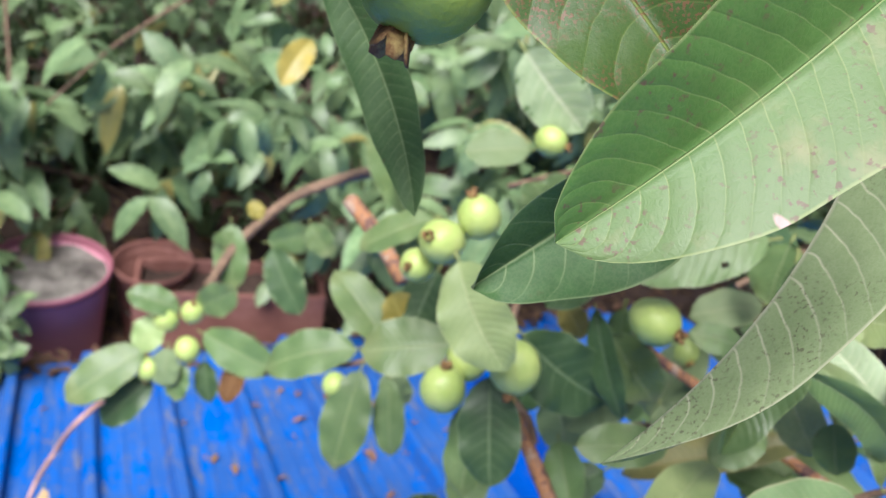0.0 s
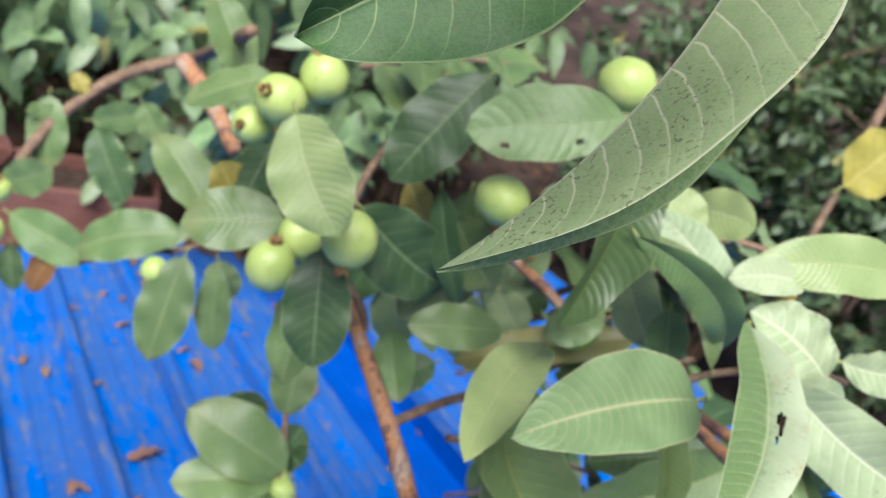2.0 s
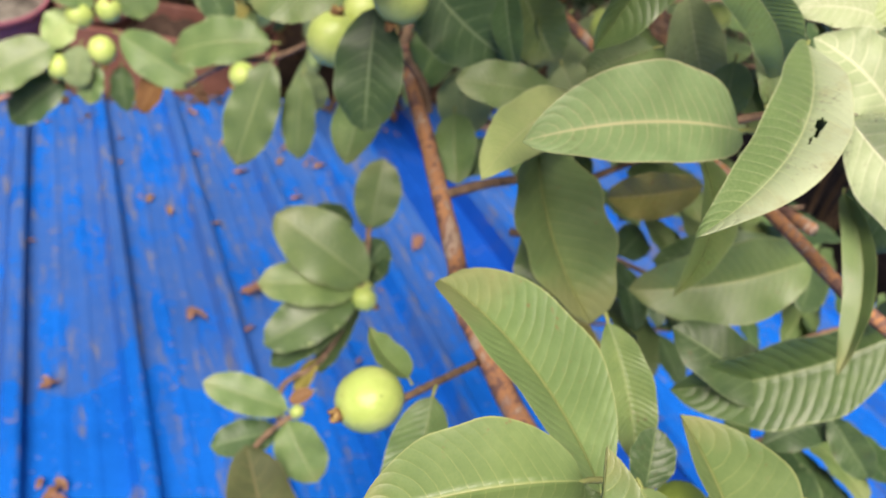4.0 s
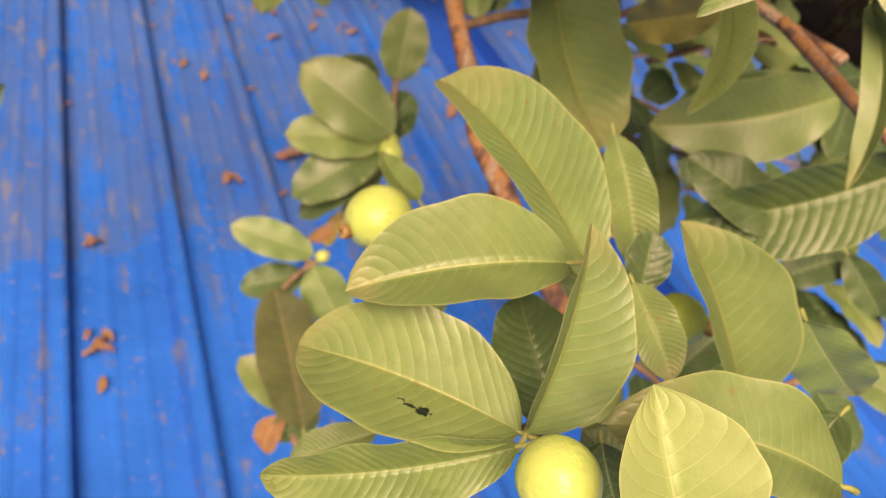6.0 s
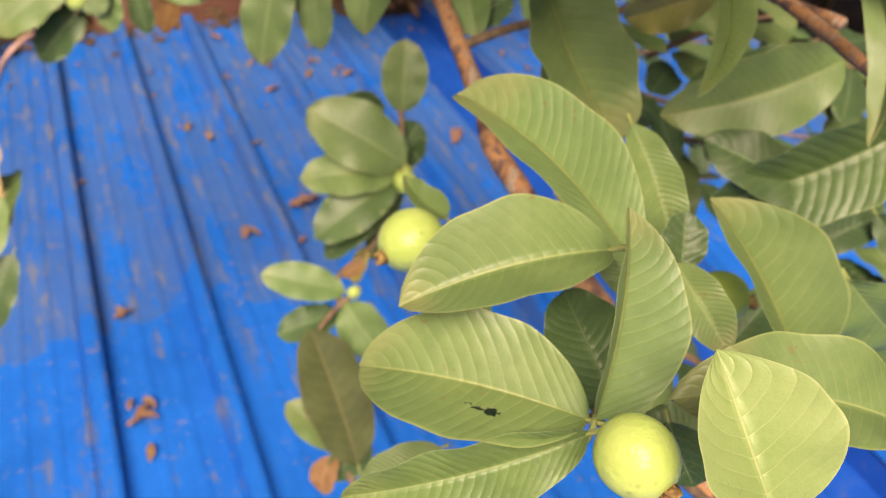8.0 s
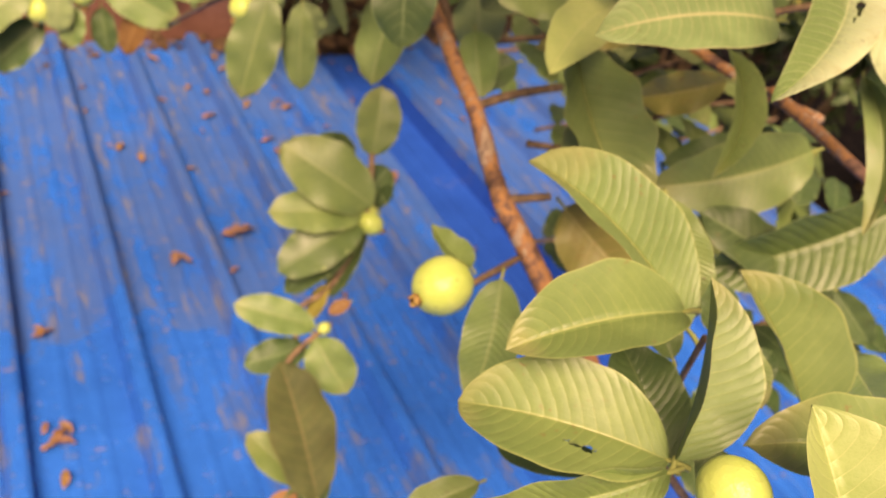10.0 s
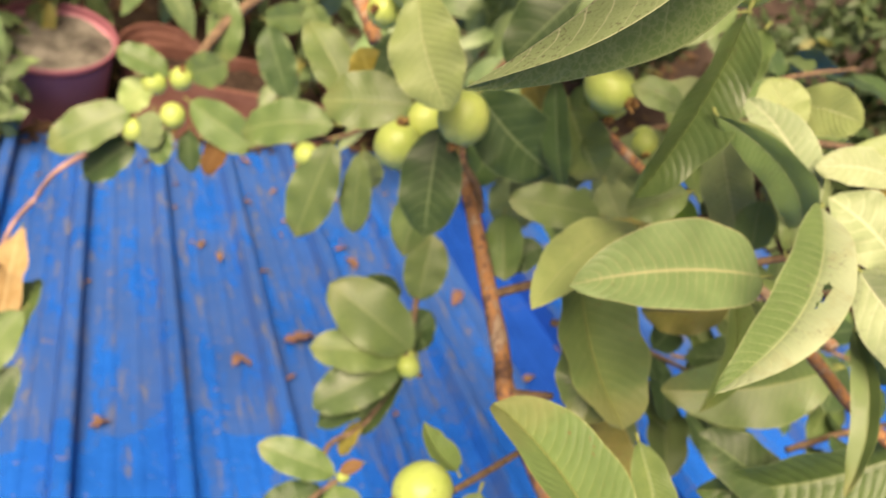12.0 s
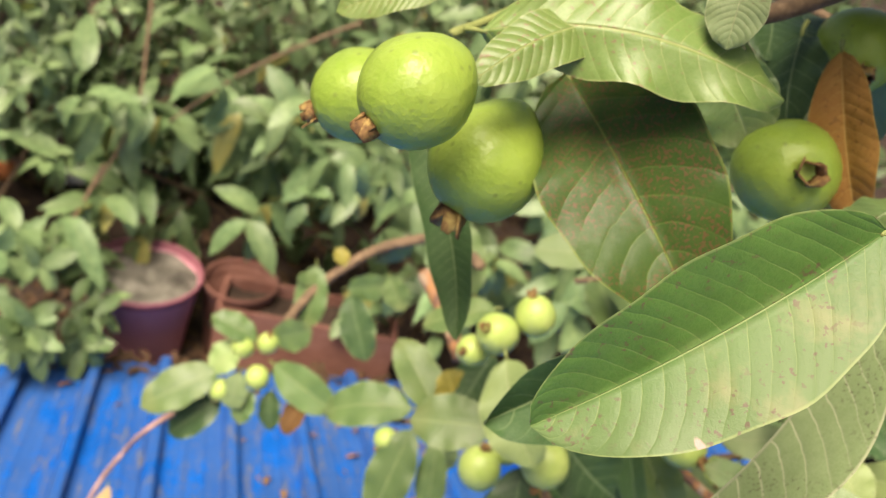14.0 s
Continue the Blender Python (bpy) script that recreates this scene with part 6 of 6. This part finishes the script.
def shrub(name, foot, centre, size, shoots, leaf_len, per, seed, label, mat, yellow=0.0, stems=5, droop=0.25, category="shrub", spray=1.0):
    """A shrub: stems that fork from the foot into an uneven crown of leafy shoots."""
    rng = random.Random(seed)
    foot, c = Vector(foot), Vector(centre)
    root = thing(name, foot, label, category, "shrubs behind the roof")
    ends = []
    for k in range(stems):
        e = c + Vector((rng.uniform(-0.8, 0.8) * size[0], rng.uniform(-0.6, 0.6) * size[1], rng.uniform(-0.5, 0.7) * size[2]))
        mid = foot.lerp(e, 0.5) + Vector((rng.uniform(-0.08, 0.08), rng.uniform(-0.08, 0.08), rng.uniform(0.02, 0.12)))
        stem(root, "stem", [foot + Vector((rng.uniform(-0.06, 0.06), rng.uniform(-0.06, 0.06), -0.02)), mid, e], [0.011, 0.008, 0.004], TWIG, seed=seed * 9 + k)
        ends += [mid, e]
    green, gold = [], []
    bm = bmesh.new()
    for k in range(shoots):
        while True:
            q = Vector((rng.uniform(-1, 1), rng.uniform(-1, 1), rng.uniform(-1, 1)))
            if 0.25 < q.length < 1:
                break
        lump = 0.75 + 0.45 * noise.noise(q * 2.1 + Vector((seed, 0, 0)))
        p = c + Vector((q.x * size[0], q.y * size[1], q.z * size[2])) * lump
        way = (Vector((q.x, q.y, q.z * 0.7)) + Vector((rng.uniform(-0.5, 0.5), rng.uniform(-0.7, 0.2), rng.uniform(-0.2, 0.5)))).normalized()
        ln = leaf_len * rng.uniform(0.8, 1.8) * spray
        if k % 6 == 0:
            near = min(ends, key=lambda v: (v - p).length)
            tube_into(bm, [near, near.lerp(p, 0.5) + Vector((0, 0, 0.03)), p, p + way * ln], [0.0045, 0.0035, 0.0025, 0.0012], sides=6, seed=k)
        green.append((p, way, ln, leaf_len, per, droop))
        if rng.random() < yellow * 2:
            gold.append((p + Vector((0, -0.02, 0.01)), way, ln * rng.uniform(0.3, 0.9), leaf_len, rng.choice((1, 2)), droop))
    tagged(under(part("branchlet", bm, TWIG), root), kind="stuff")
    crown_part("crown", root, green, mat)
    if gold:
        crown_part("yellow_leaves", root, gold, CROWN_YELLOW, "yellowing leaves")
    return root


shrub("guava_shrub", (0.3, 3.6, GROUND_Z), (0.22, 3.2, -0.16), (0.72, 0.20, 0.33), 32, 0.17, 10, 5, "leafy guava shrub with a few yellowing leaves", CROWN, 0.24, stems=4, spray=2.4, droop=0.75)
arching = shrub("guava_shrub", (1.35, 3.2, GROUND_Z), (1.15, 2.45, 0.33), (0.75, 0.42, 0.42), 62, 0.14, 8, 8, "leafy guava shrub arching over the roof edge", CROWN, 0.12, spray=1.8, droop=0.75)
shrub("guava_shrub", (0.7, 4.0, GROUND_Z), (0.5, 3.55, 0.55), (0.85, 0.32, 0.50), 70, 0.10, 8, 6, "open guava shrub with small leaves and bare twigs", CROWN_FAR, 0.06, spray=1.6)
leaf(arching, "yellow", (0.5382, 2.0530, 0.6920), (0.4507, 1.9811, 0.5952), (-0.0975, -0.7549, 0.6486), 0.0840, bow=0.06, fold=23, crease=True, bend=0.025, seed=213, ns=14, nu=4, sharp=0.3)
shrub("guava_shrub", (1.05, 2.98, GROUND_Z), (1.0, 2.66, -0.28), (0.26, 0.16, 0.26), 13, 0.13, 8, 9, "leafy guava sapling at the end of the trough", CROWN, 0.08, stems=3, spray=1.5, droop=0.7)
thin = shrub("thin_shrub", (-0.95, 3.4, GROUND_Z), (-0.8, 3.3, 0.2), (0.5, 0.4, 0.5), 80, 0.085, 8, 11, "thin grey-green shrub with bare twigs", CROWN_FAR, 0.04)
for k, pts in enumerate((
        [(-0.251, 3.221, 0.569), (-0.248, 3.090, 0.356), (-0.258, 2.939, 0.104), (-0.365, 2.818, -0.155)],
        [(-0.345, 2.858, -0.078), (-0.447, 2.758, -0.301), (-0.587, 2.709, -0.462)],
        [(0.491, 2.971, 0.586), (0.341, 2.967, 0.493), (0.099, 2.948, 0.323), (-0.136, 2.900, 0.110)],
        [(-0.392, 2.769, -0.251), (-0.454, 2.705, -0.392), (-0.467, 2.631, -0.520)])):
    stem(thin, "bare_twig", pts, [0.0075, 0.0065, 0.005, 0.004][:len(pts)], TWIG, seed=400 + k)
shrub("potted_shrub", (-0.62, 2.66, GROUND_Z), (-0.5, 2.46, -0.40), (0.28, 0.2, 0.24), 24, 0.12, 8, 14, "low light green leafy plant beside the pot", CROWN, 0.0, stems=4)
for k, (xx, yy, top) in enumerate([(-1.25, 3.5, -0.25), (-0.8, 4.0, -0.2), (-0.1, 4.1, -0.35), (0.6, 4.05, -0.3), (-1.5, 3.0, -0.3)]):
    shrub("low_shrub", (xx, yy, GROUND_Z), (xx, yy, top - 0.2), (0.42, 0.3, 0.34), 120, 0.075, 8, 70 + k, "low dark green shrub on the bare earth", HEDGE, 0.05, stems=4)
for k, (xx, yy, top) in enumerate([(2.1, 3.0, 0.55), (2.8, 2.2, 0.75), (3.0, 1.65, 0.85), (3.05, 1.1, 0.9), (3.15, 0.5, 0.9), (3.2, -0.1, 0.9), (3.4, 2.3, 1.1), (3.7, 1.5, 1.2), (3.8, 0.7, 1.2)]):
    shrub("hedge_bush", (xx, yy, GROUND_Z), (xx, yy, top - 0.55), (0.5, 0.48, 0.78), 360, 0.068, 8, 17 + k, "dense dark green small-leaved hedge bush", HEDGE, 0.04)
for k in range(7):
    xx = -2.6 + 0.95 * k
    shrub("hedge_bush", (xx, 4.4 + 0.25 * math.sin(k * 2.1), GROUND_Z), (xx, 4.3 + 0.25 * math.sin(k * 2.1), 0.05 + 0.1 * math.sin(k * 1.3)), (0.75, 0.55, 0.85), 330, 0.07, 8, 30 + k,
          "dense grey-green hedge bush" if k % 2 else "dense dark green hedge bush", CROWN_FAR if k % 2 else HEDGE, 0.03)
for k in range(6):
    xx = -3.4 + 1.5 * k
    shrub("hedge_bush", (xx, 5.7, GROUND_Z), (xx, 5.7, 0.45), (1.1, 0.6, 1.1), 330, 0.085, 8, 50 + k, "dense dark green hedge bush", HEDGE, 0.02)


# ---- litter on the roof ----
def roof_point(x, y, up=0.0):
    return (x, y, -FALL * y + up)


def litter_leaf(name, label, look_, size, seed):
    """A shrivelled leaf lying flat at the origin."""
    bm = leaf_mesh("litter", (-size / 2, 0, 0.004), (size / 2, 0, 0.005), (0, 0, 1), size * 0.42, bow=0.10, fold=38, bend=0.08, twist=40, wave=0.16, seed=seed, ns=9, nu=3)
    ob = part(name, bm, [LEAF[look_], LEAF[look_]])
    return tagged(ob, label, "fallen leaf", "fallen leaves on the roof")


kinds = [litter_leaf("fallen_leaf", "curled dry brown leaf lying on the blue roof", "dead", 0.055, 1),
         litter_leaf("fallen_leaf", "pale tan dead leaf lying on the blue roof", "tan", 0.045, 2),
         litter_leaf("fallen_leaf", "small brown leaf scrap lying on the blue roof", "dead", 0.03, 3)]
rng = random.Random(77)
spots = [(1.0, 1.44, 0, 60, 1.6), (0.5, 1.263, 0, 8, 1.7), (1.13, 1.13, 1, 20, 1.3), (0.72, 1.62, 0, 100, 1.2), (0.02, 0.72, 1, 50, 1.1), (0.02, 1.0, 1, 20, 1.0), (0.02, 0.62, 1, 80, 0.9), (0.035, 0.735, 0, 120, 0.7), (0.005, 0.70, 2, 20, 1.2), (0.03, 0.70, 2, 160, 1.3), (0.0, 0.745, 2, 75, 1.0), (0.012, 1.01, 2, 110, 1.1)]
for k in range(64):
    x = rng.uniform(0.05, 1.5) if k % 3 else rng.uniform(-0.4, 0.9)
    spots.append((x, rng.uniform(0.9, 2.4) if k % 2 else rng.uniform(1.7, 2.42), rng.choice((0, 1, 2, 2, 2)), rng.uniform(0, 360), rng.uniform(0.5, 1.2)))
for n, (x, y, kind, turn, size) in enumerate(spots):
    into = (x - RIB0 + 0.055) % RIB
    low = -0.07 if RIB0 + 5 * RIB - 0.05 < x < RIB0 + 6 * RIB - 0.055 else 0.0
    if into < 0.06 and low == 0.0:
        x += 0.065
    m = pose(*roof_point(x, y, low + 0.003), -15, 0, 0) @ pose(0, 0, 0, 0, 0, turn) @ Matrix.Diagonal((size, size, size, 1))
    if n < 3 and kind == n:
        kinds[n].matrix_basis = m
    else:
        copy = copy_thing(kinds[kind], m)
        copy.scale = (size, size, size)
for kd in kinds:
    if kd.matrix_basis.translation.length < 1e-6:
        kd.matrix_basis = pose(*roof_point(0.6 + 0.1 * kinds.index(kd), 2.2, 0.004), -15, 0, 40)


def build_litter():
    """The drift of dead leaves along the eave."""
    verts, faces, uvs = [], [], []
    r = random.Random(5)
    for k in range(300):
        x = r.uniform(-1.2, 2.0)
        y = EAVE_Y - abs(r.gauss(0, 0.06)) + 0.02
        p = Vector(roof_point(x, y, 0.005 + 0.008 * r.random()))
        d = Vector((r.uniform(-1, 1), r.uniform(-1, 1), r.uniform(-0.2, 0.3))).normalized()
        L = r.uniform(0.025, 0.075)
        small_leaf_into(verts, faces, uvs, p, d, Vector((r.uniform(-0.4, 0.4), r.uniform(-0.4, 0.4), 1)), L, L * 0.45, r.uniform(-0.3, 0.4))
    me = bpy.data.meshes.new("leaf_litter")
    me.from_pydata([tuple(v) for v in verts], [], faces)
    lay = me.uv_layers.new(name="leaf")
    lay.data.foreach_set("uv", [c for uv in uvs for c in uv])
    me.materials.append(LITTER)
    return tagged(new("leaf_litter", me), "drift of dead brown leaves along the roof edge", "leaf litter", kind="stuff")


LITTER = leaf_material("litter_brown", (0.15, 0.085, 0.05), (0.06, 0.035, 0.025), (0.24, 0.16, 0.10), 0.5, island=True, rough=0.8, specular=0.1)
build_litter()


# ---- litter on the ground behind ----
def build_ground_litter():
    verts, faces, uvs = [], [], []
    r = random.Random(15)
    for k in range(2600):
        x, y = r.uniform(-2.2, 3.4), r.uniform(2.5, 4.6)
        p = Vector((x, y, GROUND_Z + 0.05 * noise.noise(Vector((x * 1.3, y * 1.3, 0))) + 0.012))
        d = Vector((r.uniform(-1, 1), r.uniform(-1, 1), r.uniform(-0.1, 0.3))).normalized()
        L = r.uniform(0.03, 0.09)
        small_leaf_into(verts, faces, uvs, p, d, Vector((r.uniform(-0.4, 0.4), r.uniform(-0.4, 0.4), 1)), L, L * 0.45, r.uniform(-0.3, 0.4))
    me = bpy.data.meshes.new("ground_litter")
    me.from_pydata([tuple(v) for v in verts], [], faces)
    lay = me.uv_layers.new(name="leaf")
    lay.data.foreach_set("uv", [c for uv in uvs for c in uv])
    me.materials.append(LITTER)
    return tagged(new("ground_litter", me), "dead brown leaves strewn over bare earth", "leaf litter", kind="stuff")


build_ground_litter()


def crumpled(name, place, size, mat, label, category, seed):
    bm = bmesh.new()
    bmesh.ops.create_icosphere(bm, subdivisions=4, radius=1.0)
    for v in bm.verts:
        f = 1 + 0.35 * noise.noise(v.co * 2.3 + Vector((seed, 0, 0))) + 0.18 * noise.noise(v.co * 5.1 + Vector((0, seed, 0)))
        v.co = Vector((v.co.x * size[0], v.co.y * size[1], v.co.z * size[2])) * f + Vector(place)
    return tagged(part(name, bm, mat, smooth=False), label, category)


BAG = rough_material("white_plastic_film", [(0.3, (0.55, 0.55, 0.58)), (0.7, (0.75, 0.75, 0.78))], 12.0, 0.4, 80.0, 0.3, 0.003, 0.5)
ORANGE = rough_material("faded_orange_plastic", [(0.3, (0.42, 0.12, 0.04)), (0.7, (0.60, 0.22, 0.08))], 12.0, 0.5, 80.0, 0.3, 0.003, 0.4)
crumpled("plastic_bag", (-0.62, 4.05, GROUND_Z + 0.06), (0.10, 0.08, 0.06), BAG, "crumpled white plastic bag lying under the hedge", "plastic bag", 3)
crumpled("plastic_scrap", (-0.95, 4.0, GROUND_Z + 0.05), (0.07, 0.06, 0.05), ORANGE, "crumpled faded orange plastic scrap lying under the hedge", "plastic scrap", 9)
